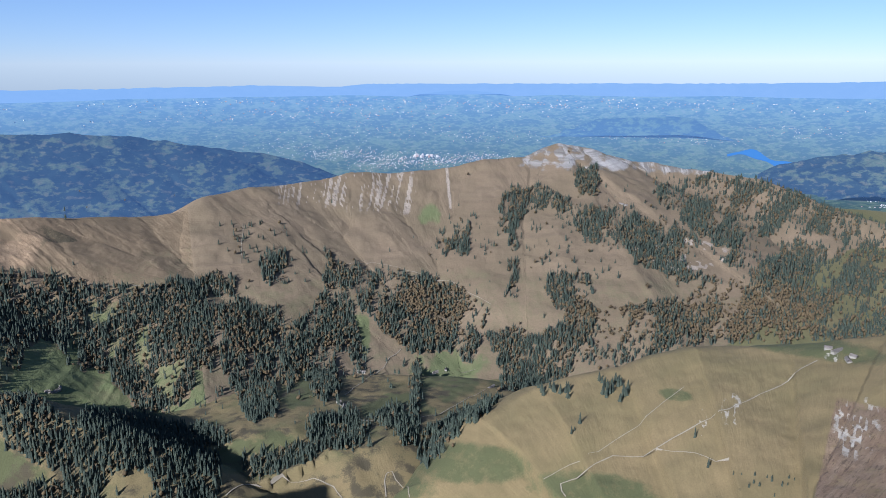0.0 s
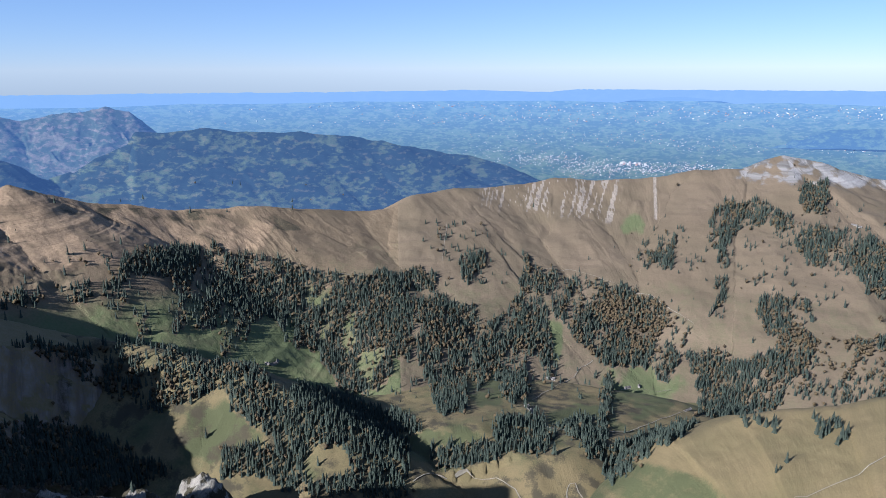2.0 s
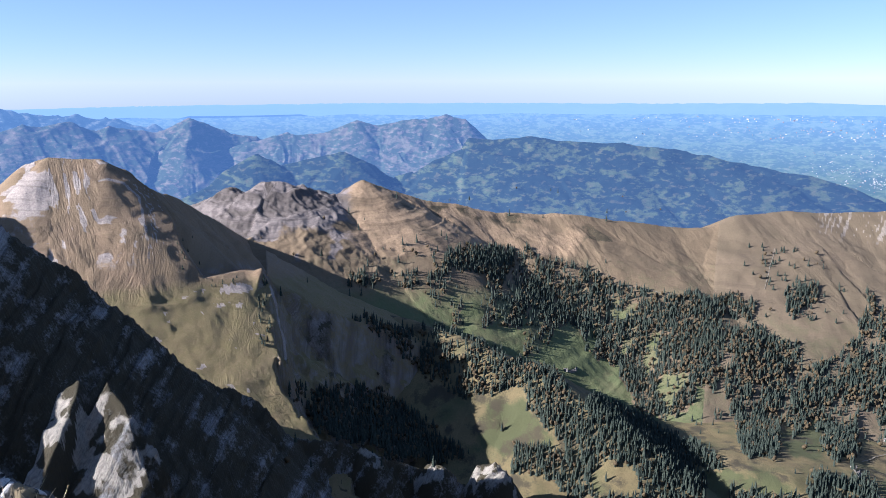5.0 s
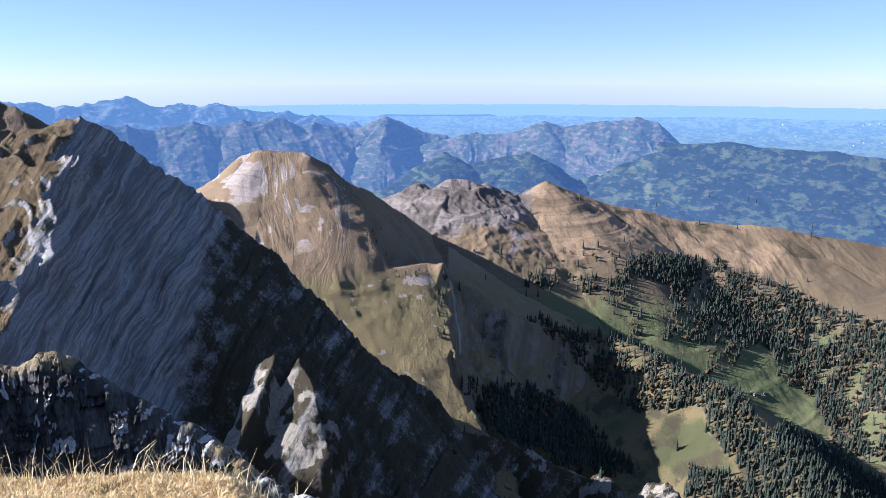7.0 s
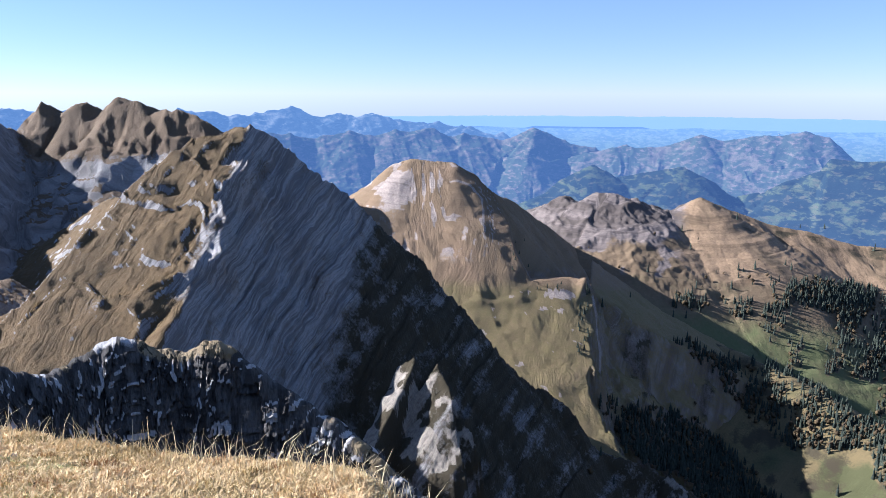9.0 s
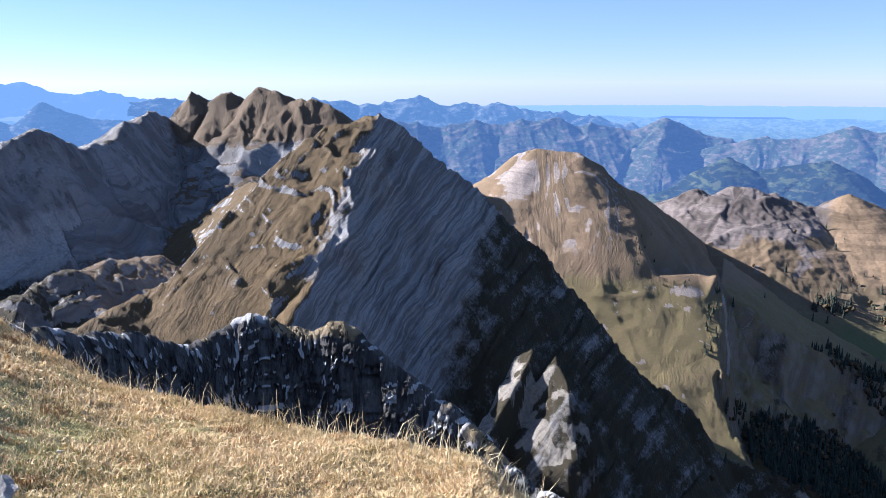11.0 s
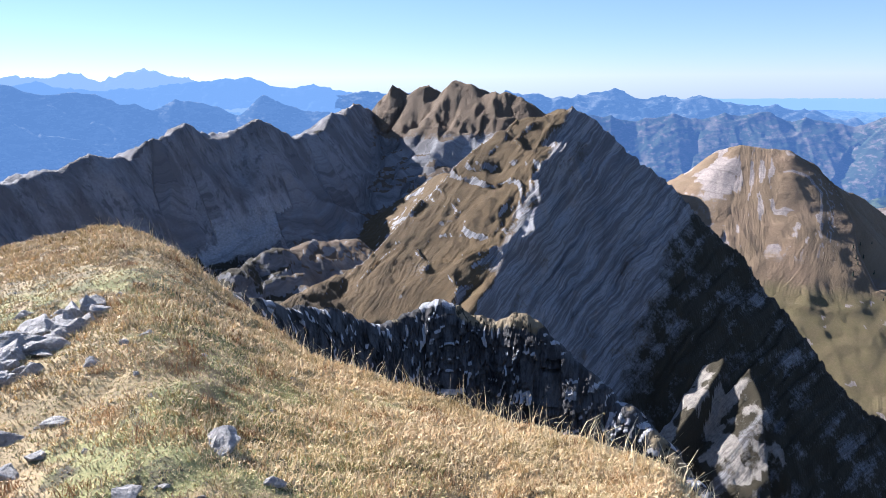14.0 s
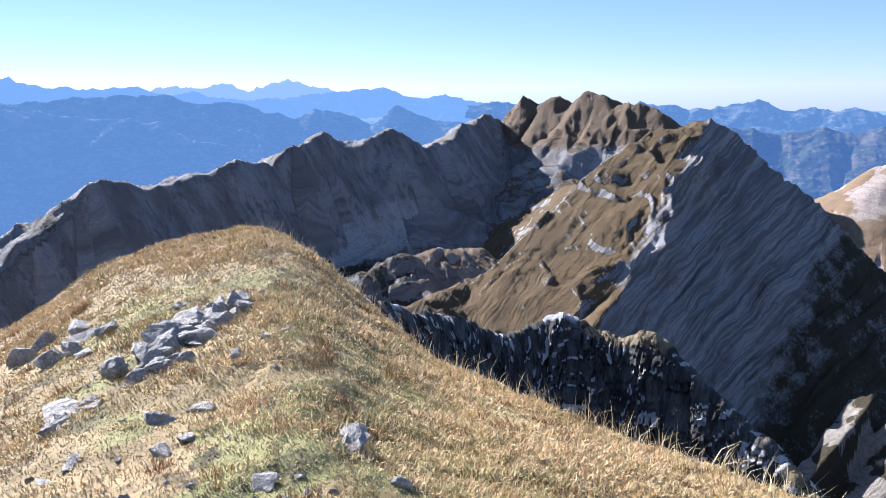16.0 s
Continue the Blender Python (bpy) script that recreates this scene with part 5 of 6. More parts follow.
STONES = [(110.8, -27.5, 78, 58), (122.5, -17.2, 80, 40), (124.6, -17.7, 70, 34), (126.3, -19.0, 60, 36), (125.1, -19.2, 45, 22), (122.8, -18.8, 50, 18), (123.8, -18.1, 44, 16), (128.4, -19.9, 52, 44), (129.6, -16.6, 74, 36), (132.8, -17.4, 46, 40), (134.1, -18.1, 48, 34), (126.0, -23.9, 70, 24), (122.6, -23.6, 60, 16), (131.9, -22.0, 110, 20), (125.9, -26.3, 52, 34), (124.1, -25.4, 36, 18), (119.2, -29.4, 84, 22), (115.7, -18.4, 40, 15), (119.5, -19.9, 36, 16), (118.8, -15.8, 48, 28), (106.8, -30.5, 46, 20), (100.2, -27.3, 22, 10), (130.1, -18.3, 40, 18), (134.1, -26.3, 50, 14), (132.2, -25.5, 46, 14), (127.6, -21.3, 28, 10), (121.1, -16.3, 44, 20), (117.2, -15.4, 22, 12), (123.6, -15.9, 34, 14)]
for _i, (_az, _el, _w, _h) in enumerate(STONES):
    _sx, _sy, _sz, _sr = on_turf(_az, _el)
    _k = math.hypot(_sr, _sz) / 1279
    _st = stone(_sx, _sy, _sz, _w * _k, _h * _k * 0.95, 100 + _i)
    tagged(_st, "weathered angular pale grey limestone boulder set in dry turf" if _w > 60 else "small pale grey limestone stone lying in dry grass", "stone", "stones on the turf")
# a broken outcrop of layered slabs
OUTCROP = [(123.8, -18.6, 0.75, 0.16, 20), (122.6, -17.8, 0.6, 0.2, 35), (121.4, -17.3, 0.5, 0.18, 10), (124.8, -19.4, 0.6, 0.12, 15), (125.6, -20.2, 0.45, 0.14, 25), (120.4, -17.0, 0.35, 0.2, 60), (126.6, -20.8, 0.4, 0.12, 5),
           (119.6, -16.6, 0.4, 0.22, 50), (129.5, -17.4, 0.6, 0.14, 20), (130.8, -17.9, 0.5, 0.16, 40), (131.5, -22.3, 0.55, 0.06, 20), (129.8, -22.0, 0.4, 0.05, 10)]
_rnd = random.Random(3)
for _i, (_az, _el, _w, _h, _t) in enumerate(OUTCROP):
    _sx, _sy, _sz, _sr = on_turf(_az, _el)
    for _j in range(3):
        _k = _rnd.uniform(0.35, 0.62)
        _dx, _dy = _rnd.uniform(-0.16, 0.16), _rnd.uniform(-0.16, 0.16)
        _gz = float(summit_height(np.array([_sx + _dx]), np.array([_sy + _dy]))[0])
        _st = stone(_sx, _sy, _sz, _w * _k, _h * _rnd.uniform(0.7, 1.2), 500 + 3 * _i + _j)
        _st.matrix_world = pose(_sx + _dx, _sy + _dy, _gz + _h * 0.05, _rnd.uniform(-14, 14), _rnd.uniform(-14, 14), 120 + _t + _rnd.uniform(-20, 20))
        tagged(_st, "layered grey limestone slab of a low outcrop in dry turf", "rock slab", "slabs of the outcrop")
_rnd = random.Random(8)
for _i in range(90):
    _az, _el = _rnd.uniform(96, 136), _rnd.uniform(-33, -14)
    if _az < 112 and _rnd.random() < 0.75:
        continue
    _sx, _sy, _sz, _sr = on_turf(_az, _el)
    if _sr > lerp_nodes(_az, REACH) - 0.6:
        continue
    _w = _rnd.uniform(0.015, 0.06) * (1 + (_rnd.random() < 0.15))
    tagged(stone(_sx, _sy, _sz, _w, _w * 0.6, 300 + _i), "small pale grey limestone stone lying in dry grass", "stone", "stones on the turf")


# ---- dry grass ----
def blade_material(name, *stops):
    m, N, L, b = shader(name, 0.8, 0.15)
    geo = N.new("ShaderNodeNewGeometry")
    big = n_noise(N, L, 1.3, 3, 0.6)
    f = n_math(N, L, "ADD", n_math(N, L, "MULTIPLY", geo.outputs["Random Per Island"], 0.55), n_math(N, L, "MULTIPLY", n_math(N, L, "SUBTRACT", big, 0.3), 1.1))
    f = n_math(N, L, "ADD", f, n_math(N, L, "MULTIPLY", n_math(N, L, "SUBTRACT", n_noise(N, L, 9.0, 4, 0.65), 0.5), 1.3))
    L.new(n_ramp(N, L, f, *[(p, tuple(0.94 * v for v in c)) for p, c in stops]), b.inputs["Base Color"])
    return m


M_BLADE = blade_material("dry_grass_blade", (0.1, (0.24, 0.175, 0.07)), (0.35, (0.52, 0.395, 0.195)), (0.6, (0.72, 0.57, 0.34)), (0.85, (0.50, 0.33, 0.16)))
M_GREENBLADE = blade_material("green_grass_blade", (0.2, (0.34, 0.33, 0.12)), (0.8, (0.60, 0.54, 0.26)))
M_RUST = blade_material("rust_tussock_blade", (0.2, (0.24, 0.13, 0.06)), (0.8, (0.40, 0.24, 0.11)))
M_STRAW = blade_material("straw_stem", (0.2, (0.55, 0.45, 0.26)), (0.8, (0.65, 0.56, 0.36)))


def blades(name, pos, length, width, lean, material, label, seed, category="grass"):
    """Bent blades of two segments each, joined as one sward."""
    rng = np.random.default_rng(seed)
    n = len(pos)
    a, b = rng.uniform(0, 6.28, n), rng.uniform(0, 6.28, n)
    side = np.stack([np.cos(a), np.sin(a), 0 * a], -1) * width[:, None] * 0.5
    bend = np.stack([np.cos(b), np.sin(b), 0 * b], -1) * (lean * length)[:, None]
    up = np.stack([0 * a, 0 * a, length], -1)
    mid = pos + 0.55 * up + 0.35 * bend
    tip = pos + up * (1 - 0.3 * lean[:, None]) + bend
    co = np.stack([pos - side, pos + side, mid + 0.7 * side, mid - 0.7 * side, tip], 1)
    base = np.arange(n)[:, None] * 5
    me = bpy.data.meshes.new(name)
    me.vertices.add(5 * n)
    me.vertices.foreach_set("co", co.astype(np.float32).ravel())
    loops = np.concatenate([base + np.array([0, 1, 2, 3]), base + np.array([3, 2, 4])], 1)
    me.loops.add(7 * n)
    me.loops.foreach_set("vertex_index", loops.ravel().astype(np.int32))
    me.polygons.add(2 * n)
    st = np.stack([np.arange(n) * 7, np.arange(n) * 7 + 4], 1).ravel()
    me.polygons.foreach_set("loop_start", st.astype(np.int32))
    me.update(calc_edges=True)
    me.materials.append(material)
    return tagged(new(name, me), label, category, kind="stuff")


def turf_points(n, az, r, seed, power=1.0, edge=0.3):
    rng = np.random.default_rng(seed)
    a = rng.uniform(*az, n)
    R = np.interp(a, *REACH_T) + edge
    q = r[0] + (np.minimum(r[1], R) - r[0]) * rng.random(n) ** power
    x, y = polar(a, q)
    return np.stack([x, y, summit_height(x, y) - 0.005], -1), a, q, rng


_p, _a, _q, _g = turf_points(200000, (64, 137), (1.6, 13), 3, 0.9)
_d = smooth(-0.5, 0.4, fbm(_p[:, 0] / 0.8, _p[:, 1] / 0.8, 4, 21))
_len = (0.008 + 0.026 * _g.random(len(_p))) * (0.55 + 0.9 * _d) * (0.75 + 0.11 * _q)
blades("dry_grass", _p, _len, 0.0022 + 0.0012 * _q, _g.uniform(0.3, 1.3, len(_p)), M_BLADE, "short dry golden alpine grass", 4)
_p, _a, _q, _g = turf_points(90000, (92, 135), (1.6, 9), 9, 0.9, -1.0)
_ok = (_g.random(len(_p)) < smooth(-0.3, 0.5, fbm(_p[:, 0] / 1.5, _p[:, 1] / 1.5, 4, 25) + 0.3)) & (_q < np.interp(_a, *REACH_T) * 0.72)
_p, _q = _p[_ok], _q[_ok]
blades("green_grass", _p, 0.008 + 0.014 * np.random.default_rng(2).random(len(_p)), 0.0022 + 0.0009 * _q, np.random.default_rng(3).uniform(0.3, 1.3, len(_p)), M_GREENBLADE, "short yellowish green turf grass", 10)


def tussocks(name, count, az, r, per, length, spread, material, label, seed, power=1.0):
    c, a, q, rng = turf_points(count, az, r, seed, power, 0.15)
    size = rng.uniform(0.5, 1.3, count)
    i = np.repeat(np.arange(count), per)
    off = rng.normal(0, 1, (len(i), 2)) * (spread * size[i])[:, None]
    x, y = c[i, 0] + off[:, 0], c[i, 1] + off[:, 1]
    p = np.stack([x, y, summit_height(x, y) - 0.01], -1)
    ln = length * size[i] * rng.uniform(0.4, 1.1, len(i)) * np.exp(-0.5 * (off ** 2).sum(1) / (spread * size[i]) ** 2 * 0.6)
    return blades(name, p, ln, 0.002 + 0.0008 * q[i], rng.uniform(0.2, 1.0, len(i)), material, label, seed + 1)


tussocks("rust_tussock_grass", 240, (60, 138), (1.8, 12), 90, 0.085, 0.06, M_RUST, "rust-brown withered tussocks on the turf", 31)
tussocks("straw_tussock_grass", 800, (58, 138), (1.6, 12), 60, 0.07, 0.06, M_BLADE, "pale straw grass tussocks", 35, 0.8)
# tall stems along the brink
_rng = np.random.default_rng(44)
_a = _rng.uniform(60, 118, 900)
_q = np.interp(_a, *REACH_T) + _rng.normal(-0.05, 0.18, 900)
_x, _y = polar(_a, _q)
_p = np.stack([_x, _y, summit_height(_x, _y) - 0.02], -1)
blades("brink_grass", _p, _rng.uniform(0.08, 0.30, 900), np.full(900, 0.006), _rng.uniform(0.15, 0.9, 900), M_STRAW, "tall pale grass stems bending over the brink", 45)
_p2 = np.repeat(_p, 40, 0) + _rng.normal(0, 0.11, (36000, 3)) * np.array([1, 1, 0])
_p2[:, 2] = summit_height(_p2[:, 0], _p2[:, 1]) - 0.01
blades("brink_sward_grass", _p2, _rng.uniform(0.02, 0.07, 36000), np.full(36000, 0.006), _rng.uniform(0.2, 1.0, 36000), M_BLADE, "dense straw grass along the brink", 46)


# ---- paths, trees and houses in the country ----
NEAR_LAND = ["pyramid_mountain", "grass_dome_mountain", "rocky_hill", "scarred_mountain", "pasture_spur", "valley_knoll"]


def land_height(x, y):
    z = base_height(x, y)
    for k in NEAR_LAND:
        z = np.maximum(z, FIELDS[k](x, y))
    return z


def on_land(az, el, r0=430, r1=3000):
    """Where a line of sight from the summit meets the country."""
    netted = _ga[0] < az < _ga[-1] and r0 >= _gr[0]
    r = np.arange(r0, min(r1, _gr[-1]) if netted else r1, 6.0)
    x, y = polar(np.full(r.shape, float(az)), r)
    h = net(COUNTRY, np.full(r.shape, float(az)), r) if netted else land_height(x, y)
    d = np.nonzero(h > r * math.tan(radians(el)))[0]
    i = d[0] if len(d) else len(r) // 2
    f = np.linspace(r[max(i - 2, 0)], r[min(i + 2, len(r) - 1)], 17)
    x, y = polar(np.full(f.shape, float(az)), f)
    z = land_height(x, y)
    j = np.nonzero(z > f * math.tan(radians(el)))[0]
    j = j[0] if len(j) else 16
    return Vector((float(x[j]), float(y[j]), float(z[j])))


def part(name, bm, material, parent, label=""):
    me = bpy.data.meshes.new(name)
    bm.to_mesh(me)
    bm.free()
    me.materials.append(material)
    ob = new(name, me)
    ob.parent = parent
    if label:
        ob["label"] = label
    return ob


def gravel_material(name, c, size):
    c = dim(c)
    m, N, L, b = shader(name, 0.95, 0.1)
    n = n_noise(N, L, size, 5, 0.7)
    L.new(n_mix(N, L, n, c, tuple(v * 0.6 for v in c)), b.inputs["Base Color"])
    return m


M_PATH = gravel_material("pale_gravel", (0.30, 0.265, 0.21), 0.4)
M_WALL = gravel_material("farm_wall", (0.30, 0.28, 0.25), 0.3)
M_ROOF = gravel_material("farm_roof", (0.30, 0.27, 0.25), 0.6)


def footpath(nodes, width, label):
    """A worn ribbon laid over the ground along its nodes of bearing and elevation."""
    pts = [on_land(*n) for n in nodes]
    line = []
    for a, b in zip(pts[:-1], pts[1:]):
        n = max(2, int((b - a).length / 12))
        for i in range(n):
            q = a.lerp(b, i / n)
            w = 5 * math.sin(i / n * math.pi)
            line.append((q.x + w * noise.noise(q * 0.02), q.y + w * noise.noise(q * 0.02 + Vector((9, 0, 0)))))
    line.append((pts[-1].x, pts[-1].y))
    bm = bmesh.new()
    rows, width = [], width * 0.7
    for i, (x, y) in enumerate(line):
        x0, y0 = line[max(i - 1, 0)]
        x1, y1 = line[min(i + 1, len(line) - 1)]
        d = Vector((y1 - y0, x0 - x1, 0)).normalized() * width * (0.4 + 0.25 * noise.noise(Vector((x * 0.05, y * 0.05, 3))))
        xs, ys = np.array([x - d.x, x, x + d.x]), np.array([y - d.y, y, y + d.y])
        zs = land_height(xs, ys)
        rows.append([bm.verts.new((float(a), float(b), float(max(c, zs.mean())) + 1.3)) for a, b, c in zip(xs, ys, zs)])
    for r, s in zip(rows[:-1], rows[1:]):
        for k in (0, 1):
            bm.faces.new((r[k], r[k + 1], s[k + 1], s[k]))
    ob = part("footpath", bm, M_PATH, None)
    return tagged(ob, label, "path", kind="structure")


for _nodes, _w in (
        ([(-10.8, -33.1), (-10.3, -32.2), (-12.6, -31.2), (-14.6, -29.8), (-18.1, -28.9), (-21.4, -26.5), (-23.4, -25.2), (-26.5, -23.2), (-29.1, -20.8)], 3.0),
        ([(-18.1, -28.9), (-21.2, -28.7), (-23.8, -28.8)], 2.4),
        ([(-8.8, -32.8), (-13.4, -29.6), (-16.6, -27.4), (-19.9, -24.1)], 1.8),
        ([(18.9, -31.9), (17.0, -31.4), (14.1, -31.4), (11.5, -31.6), (9.8, -32.4), (9.1, -33.2)], 3.0),
        ([(5.2, -33.4), (5.2, -31.9), (4.6, -31.6), (3.7, -32.8), (3.1, -33.5)], 3.0),
        ([(27.1, -15.4), (23.6, -16.0), (20.0, -16.3), (17.5, -17.2)], 3.5), ([(8.5, -15.6), (5.8, -15.5), (3.0, -16.2), (-0.7, -17.1), (-4.0, -18.9)], 3.5),
        ([(8.5, -25.7), (6.5, -24.5), (4.6, -23.0), (3.6, -22.4)], 3.0), ([(1.2, -24.4), (-0.7, -24.2), (-2.7, -24.0)], 3.0), ([(3.2, -27.8), (0.3, -27.4), (-3.6, -25.5)], 3.0),
        ([(9.4, -25.6), (8.8, -26.5), (7.1, -27.7), (4.7, -27.9)], 5.0), ([(15.8, -12.0), (16.0, -13.2), (16.2, -15.0)], 2.5)):
    footpath(_nodes, _w, "narrow pale gravel footpath worn across pasture")


def spruce_tree(height, sides, tiers, seed):
    """A single spruce: trunk and a crown of drooping ragged tiers."""
    rnd = random.Random(seed)
    tree = new("spruce_tree")
    bm = bmesh.new()
    bmesh.ops.create_cone(bm, cap_ends=False, segments=7, radius1=height * 0.018, radius2=height * 0.004, depth=height * 0.9, matrix=Matrix.Translation((0, 0, height * 0.45)))
    part("trunk", bm, M_BARK, tree)
    bm = bmesh.new()
    for t in range(tiers):
        f = t / tiers
        z0, z1, rad = height * (0.08 + 0.82 * f), height * min(1.0, 0.08 + 0.82 * f + 0.30), height * 0.19 * (1 - f) ** 0.85 + height * 0.012
        top = bm.verts.new((0, 0, z1))
        ring = []
        for i in range(sides):
            a = 2 * math.pi * (i + 0.5 * (t % 2)) / sides
            q = rad * (rnd.uniform(0.95, 1.25) if i % 2 else rnd.uniform(0.6, 0.8))
            ring.append(bm.verts.new((q * math.cos(a), q * math.sin(a), z0 + rnd.uniform(-0.03, 0.03) * height - (0.02 * height if i % 2 else 0))))
        for i in range(sides):
            bm.faces.new((top, ring[i], ring[(i + 1) % sides]))
    part("crown", bm, M_SPRUCE, tree)
    return tree


def beech_tree(height, seed):
    """A leafy tree: trunk with limbs and a crown of loose leaf clumps."""
    rnd = random.Random(seed)
    tree = new("beech_tree")
    bm = bmesh.new()
    bmesh.ops.create_cone(bm, cap_ends=False, segments=7, radius1=height * 0.03, radius2=height * 0.01, depth=height * 0.6, matrix=Matrix.Translation((0, 0, height * 0.3)))
    for i in range(4):
        m = Matrix.Translation((0, 0, height * 0.45)) @ Matrix.Rotation(i * 1.57 + 0.4, 4, "Z") @ Matrix.Rotation(0.8, 4, "X") @ Matrix.Translation((0, 0, height * 0.16))
        bmesh.ops.create_cone(bm, cap_ends=False, segments=5, radius1=height * 0.012, radius2=height * 0.003, depth=height * 0.32, matrix=m)
    part("trunk", bm, M_BARK, tree)
    bm = bmesh.new()
    for i in range(90):
        v = Vector((rnd.gauss(0, 1), rnd.gauss(0, 1), rnd.gauss(0, 1))).normalized() * rnd.uniform(0.5, 1.0)
        c = Vector((v.x * 0.3, v.y * 0.3, 0.62 + v.z * 0.34)) * height
        s = height * rnd.uniform(0.05, 0.10)
        for _ in range(3):
            a = [c + Vector((rnd.uniform(-1, 1), rnd.uniform(-1, 1), rnd.uniform(-1, 1))) * s for _ in range(3)]
            bm.faces.new([bm.verts.new(q) for q in a])
    part("crown", bm, M_AUTUMN, tree)
    return tree


_kinds = [spruce_tree(1.0, 10, 7, 1), spruce_tree(1.0, 10, 8, 2), spruce_tree(1.0, 8, 6, 3), beech_tree(1.0, 4)]
_seat = [on_land(6.5, -29.6), on_land(-11.3, -28.2), on_land(28.2, -21.3), on_land(-16.5, -17.1)]
for _t, _p, _h in zip(_kinds, _seat, (26, 7, 9, 22)):
    _t.matrix_world = Matrix.Translation(_p - Vector((0, 0, 0.5))) @ Matrix.Scale(_h, 4)
    tagged(_t, "lone dark green spruce casting a shadow on pasture" if _t is not _kinds[3] else "lone round leafy tree on open pasture", "tree", "scattered trees")
_rnd = random.Random(12)


def grow(az, el, height, kind):
    p = on_land(az, el)
    t = copy_thing(_kinds[kind], pose(p.x, p.y, p.z - 0.4, 0, 0, _rnd.uniform(0, 360)))
    t.scale = (height * _rnd.uniform(0.85, 1.2),) * 2 + (height,)
    return t


STANDS = [(-9.4, -25.5, 1.3, 0.35, 16, 13, 17), (-14.3, -25.0, 1.3, 0.8, 26, 12, 18), (0.6, -29.8, 0.7, 0.5, 14, 18, 24), (-0.6, -28.8, 0.7, 0.5, 14, 18, 24), (-2.2, -27.6, 0.8, 0.5, 14, 16, 22), (-3.8, -26.6, 0.8, 0.4, 12, 15, 20),
          (16.0, -13.2, 1.8, 1.2, 24, 12, 18), (13.4, -15.6, 2.6, 1.4, 18, 12, 17), (4.0, -24.6, 1.0, 1.4, 8, 12, 18), (-2.5, -15, 3.5, 3.0, 22, 8, 14), (-12, -14, 4, 3, 18, 8, 14), (55.6, -17.5, 0.5, 2.6, 20, 9, 14),
          (58.5, -15.0, 1.3, 0.3, 9, 5, 8), (61.0, -12.6, 0.8, 1.2, 8, 6, 9), (-26.2, -29.8, 2.6, 0.8, 14, 4, 7)]
for _az, _el, _ra, _re, _n, _h0, _h1 in STANDS:
    for _ in range(_n):
        _t = grow(_az + _rnd.uniform(-1, 1) * _ra, _el + _rnd.uniform(-1, 1) * _re, _rnd.uniform(_h0, _h1), _rnd.randrange(3))
        tagged(_t, "dark green spruce standing in a loose clump on pasture")


# ---- farmhouses ----
def farmhouse(az, el, length, depth, height, turn):
    p = on_land(az, el)
    house = new("farmhouse")
    bm = bmesh.new()
    bmesh.ops.create_cube(bm, size=1, matrix=Matrix.Diagonal((length, depth, height + 2, 1)))
    bmesh.ops.translate(bm, verts=bm.verts, vec=(0, 0, height / 2 - 1))
    part("wall", bm, M_WALL, house)
    bm = bmesh.new()
    l, d, e = length * 0.56, depth * 0.62, height
    v = [bm.verts.new(c) for c in ((-l, -d, e - 0.6), (l, -d, e - 0.6), (l, 0, e + depth * 0.42), (-l, 0, e + depth * 0.42), (-l, d, e - 0.6), (l, d, e - 0.6))]
    bm.faces.new(v[:4]), bm.faces.new((v[3], v[2], v[5], v[4]))
    bm.faces.new((v[0], v[3], v[4])), bm.faces.new((v[1], v[5], v[2]))
    bmesh.ops.solidify(bm, geom=bm.faces[:], thickness=0.3)
    part("roof", bm, M_ROOF, house, "weathered pale roof")
    house.matrix_world = pose(p.x, p.y, p.z, 0, 0, turn)
    return tagged(house, "small pale alpine farmhouse on a pasture", "house", "alpine farmhouses")


for _i, (_az, _el) in enumerate([(30.8, -22.4), (30.3, -22.45), (30.0, -22.3), (-29.7, -19.8), (-30.3, -19.9), (-31.1, -20.4), (-31.4, -20.1), (7.0, -24.0), (0.7, -24.2), (-0.2, -24.0), (-14.1, -10.7), (-14.4, -10.8), (9.0, -26.2),
                                 (8.6, -26.6), (2.7, -27.8), (2.4, -28.0), (-4.1, -25.3), (-20.5, -12.2)]):
    farmhouse(_az, _el, 9 + 5 * ((_i * 5) % 3), 5.5, 2.6, 20 + 47 * _i)


# ---- town, villages and lake on the plain ----
def plain_place(az, el):
    r = np.linspace(3250, 4940, 400)
    x, y = polar(np.full(r.shape, float(az)), r)
    e = np.degrees(np.arctan2(base_height(x, y), r))
    q = float(np.interp(el, e, r))
    x, y = polar(az, q)
    return float(x), float(y), float(np.interp(q, r, base_height(*polar(np.full(r.shape, float(az)), r))))


def house_material():
    m, N, L, b = shader("far_house_walls", 0.8, 0.2)
    geo = N.new("ShaderNodeNewGeometry")
    L.new(n_ramp(N, L, geo.outputs["Random Per Island"], (0.0, (0.34, 0.33, 0.31)), (0.6, (0.22, 0.20, 0.185)), (0.85, (0.18, 0.11, 0.08))), b.inputs["Base Color"])
    # walls glow faintly blue to match the painted haze of the plain
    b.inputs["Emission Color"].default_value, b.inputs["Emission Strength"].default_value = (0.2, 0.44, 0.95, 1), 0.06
    return m


M_FARHOUSE = house_material()


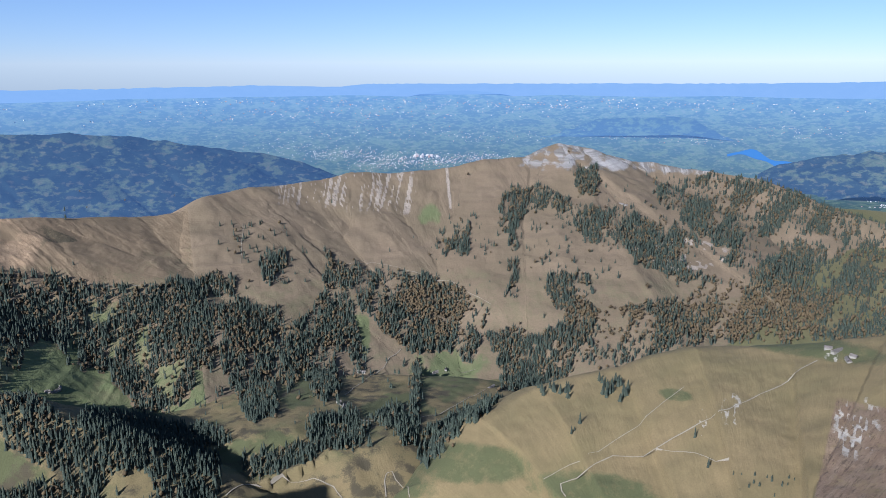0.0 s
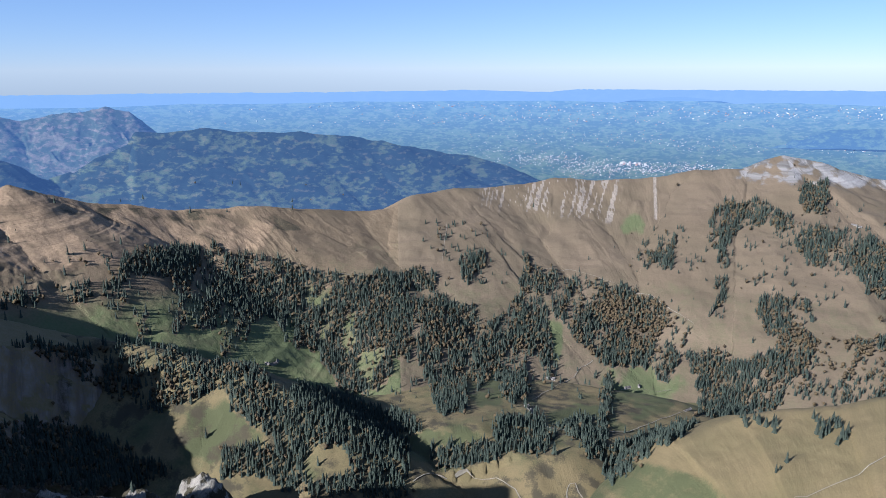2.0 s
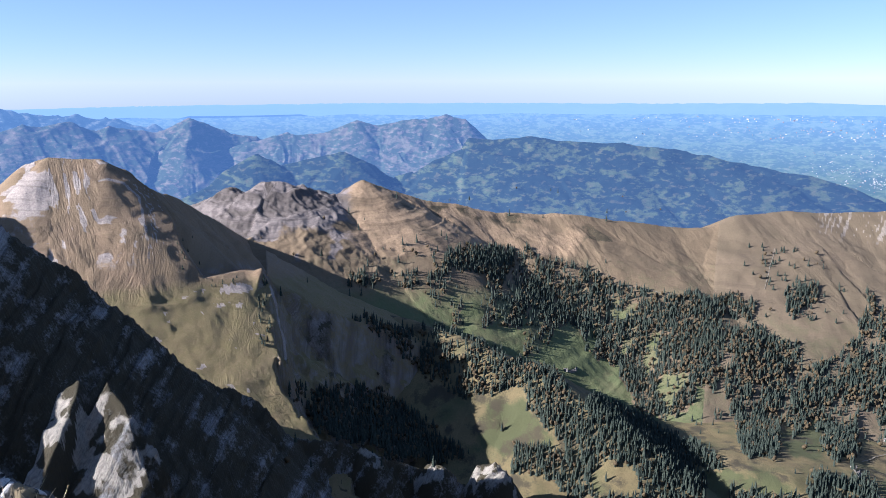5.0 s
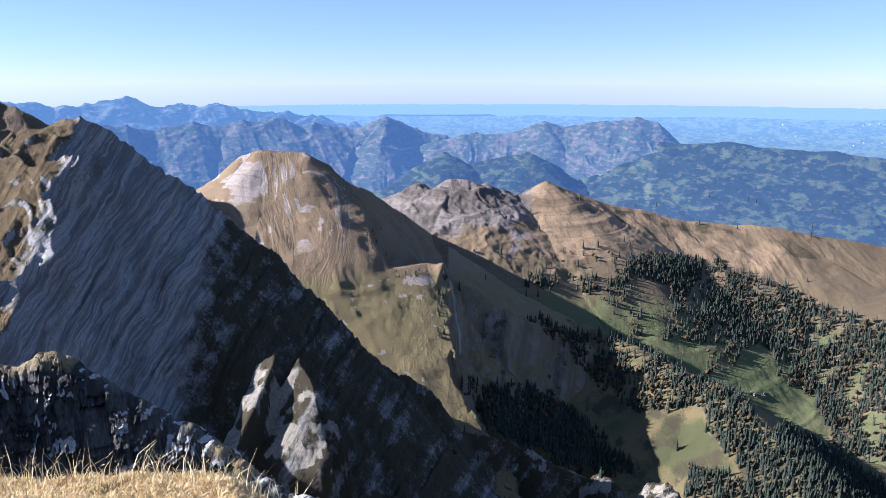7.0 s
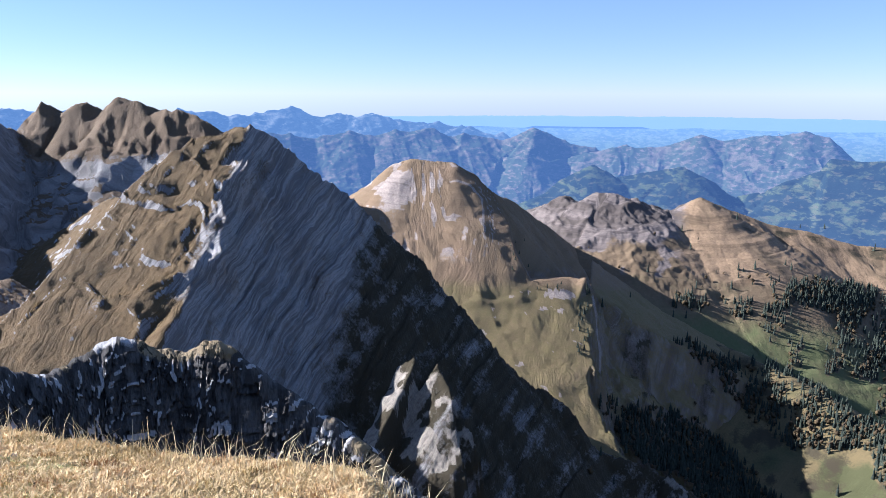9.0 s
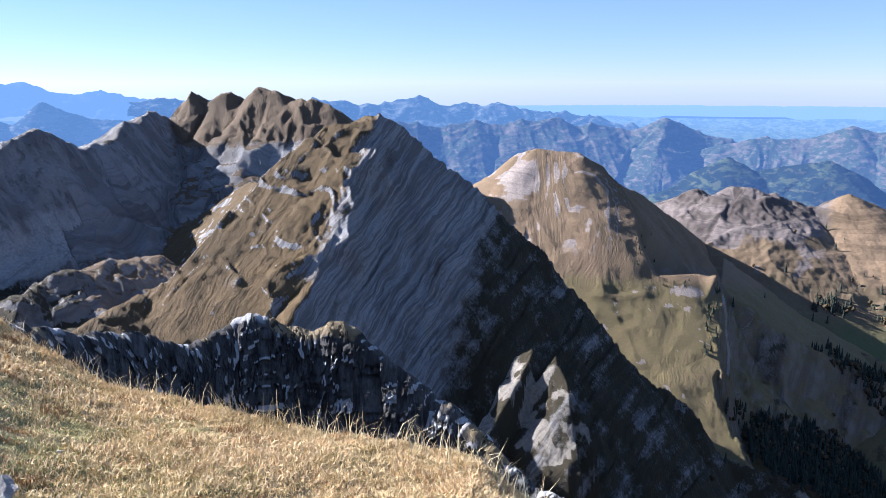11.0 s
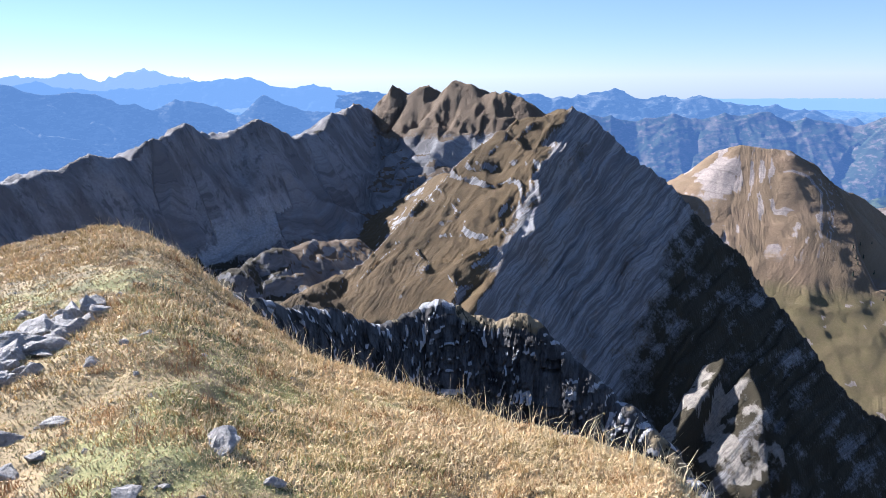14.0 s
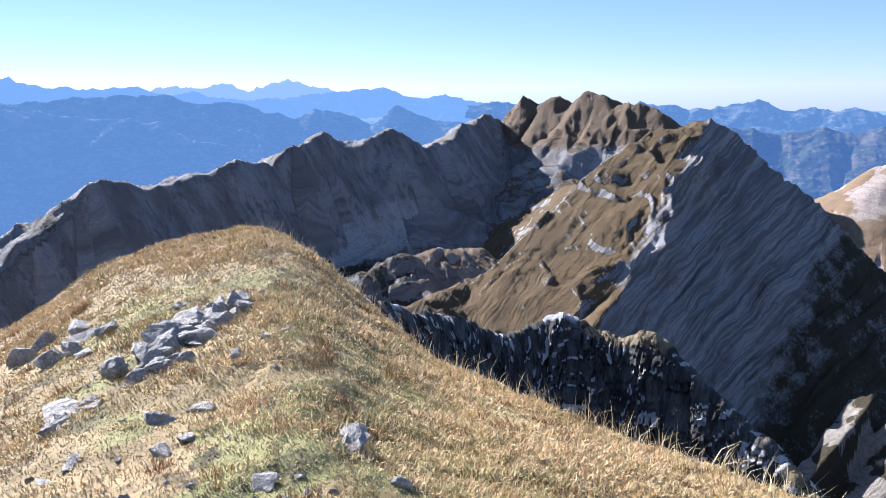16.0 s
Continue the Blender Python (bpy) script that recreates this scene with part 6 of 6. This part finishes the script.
def town(name, clusters, seed, label):
    """Small far houses with pitched roofs, joined."""
    rng = np.random.default_rng(seed)
    v, f = [], []
    for az, el, ra, re, n, size in clusters:
        for _ in range(n):
            x, y, z = plain_place(az + rng.normal(0, 0.5) * ra, min(el + rng.normal(0, 0.5) * re, -2.6))
            l, d, h = (0.36 * size * q for q in (rng.uniform(0.7, 1.9), rng.uniform(0.5, 0.9), rng.uniform(0.4, 0.7)))
            a = rng.uniform(0, 3.14)
            k = len(v)
            for px, py, pz in ((-l, -d, -3), (l, -d, -3), (l, d, -3), (-l, d, -3), (-l, -d, h), (l, -d, h), (l, d, h), (-l, d, h), (-l, 0, h * 1.5), (l, 0, h * 1.5)):
                v.append((x + 0.5 * (px * math.cos(a) - py * math.sin(a)), y + 0.5 * (px * math.sin(a) + py * math.cos(a)), z + pz))
            f += [(k, k + 1, k + 5, k + 4), (k + 2, k + 3, k + 7, k + 6), (k + 4, k + 5, k + 9, k + 8), (k + 6, k + 7, k + 8, k + 9), (k + 1, k + 2, k + 6, k + 9, k + 5), (k + 3, k, k + 4, k + 8, k + 7)]
    me = bpy.data.meshes.new(name)
    me.from_pydata(v, [], f)
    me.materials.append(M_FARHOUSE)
    return tagged(new(name, me), label, "town", kind="stuff")


town("town_houses", [(8.5, -6.9, 3.5, 0.5, 240, 9), (4.5, -7.5, 3.0, 0.7, 300, 9), (0.5, -7.5, 3.5, 0.5, 340, 9), (-3.2, -7.3, 2.0, 0.4, 120, 9), (1.5, -7.2, 1.2, 0.15, 14, 34), (12, -6.3, 3, 0.4, 60, 8)], 1, "hazy sunlit town of pale houses on the plain")
town("village_houses", [(18.5, -9.3, 1.6, 0.5, 60, 8), (27.5, -6.6, 2.5, 0.4, 80, 7), (-20, -5.6, 3, 0.4, 70, 9), (-14, -5.5, 4, 0.4, 70, 9), (-26, -4.9, 4, 0.5, 60, 9), (7, -5.2, 8, 0.8, 150, 9), (-4, -5.6, 6, 0.5, 90, 9), (10, -3.8, 18, 0.5, 160, 14),
                        (-10, -3.3, 20, 0.4, 160, 14), (-32, -9.5, 2, 0.8, 60, 9), (5, -2.9, 28, 0.25, 120, 16)], 2, "scattered pale villages across the far plain")

_m, _N, _L, _b = shader("lake_water", 0.12, 0.5)
_b.inputs["Base Color"].default_value = (0.02, 0.07, 0.16, 1)
# a blue emission lays haze over the water
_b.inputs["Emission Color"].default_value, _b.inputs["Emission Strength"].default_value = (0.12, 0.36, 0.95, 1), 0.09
_a = np.linspace(-29, -21.5, 60)[:, None]
_u = np.linspace(0, 1, 8)[None]
_ea = -7.0 + 0.30 * np.sin(_a * 1.3) + 0.1 * (_a + 25)
_hw = 0.32 * np.sqrt(np.clip(1 - ((_a + 25.2) / 3.8) ** 2, 0, 1)) * (0.75 + 0.35 * np.sin(_a * 2.9)) + 0.01
_pts = np.array([[plain_place(float(a), float(e - w + 2 * w * u)) for u in _u[0]] for a, e, w in zip(_a[:, 0], _ea[:, 0], _hw[:, 0])])
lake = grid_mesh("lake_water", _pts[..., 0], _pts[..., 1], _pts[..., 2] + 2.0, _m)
tagged(lake, "blue hazy lake on the far plain", "lake", kind="structure")
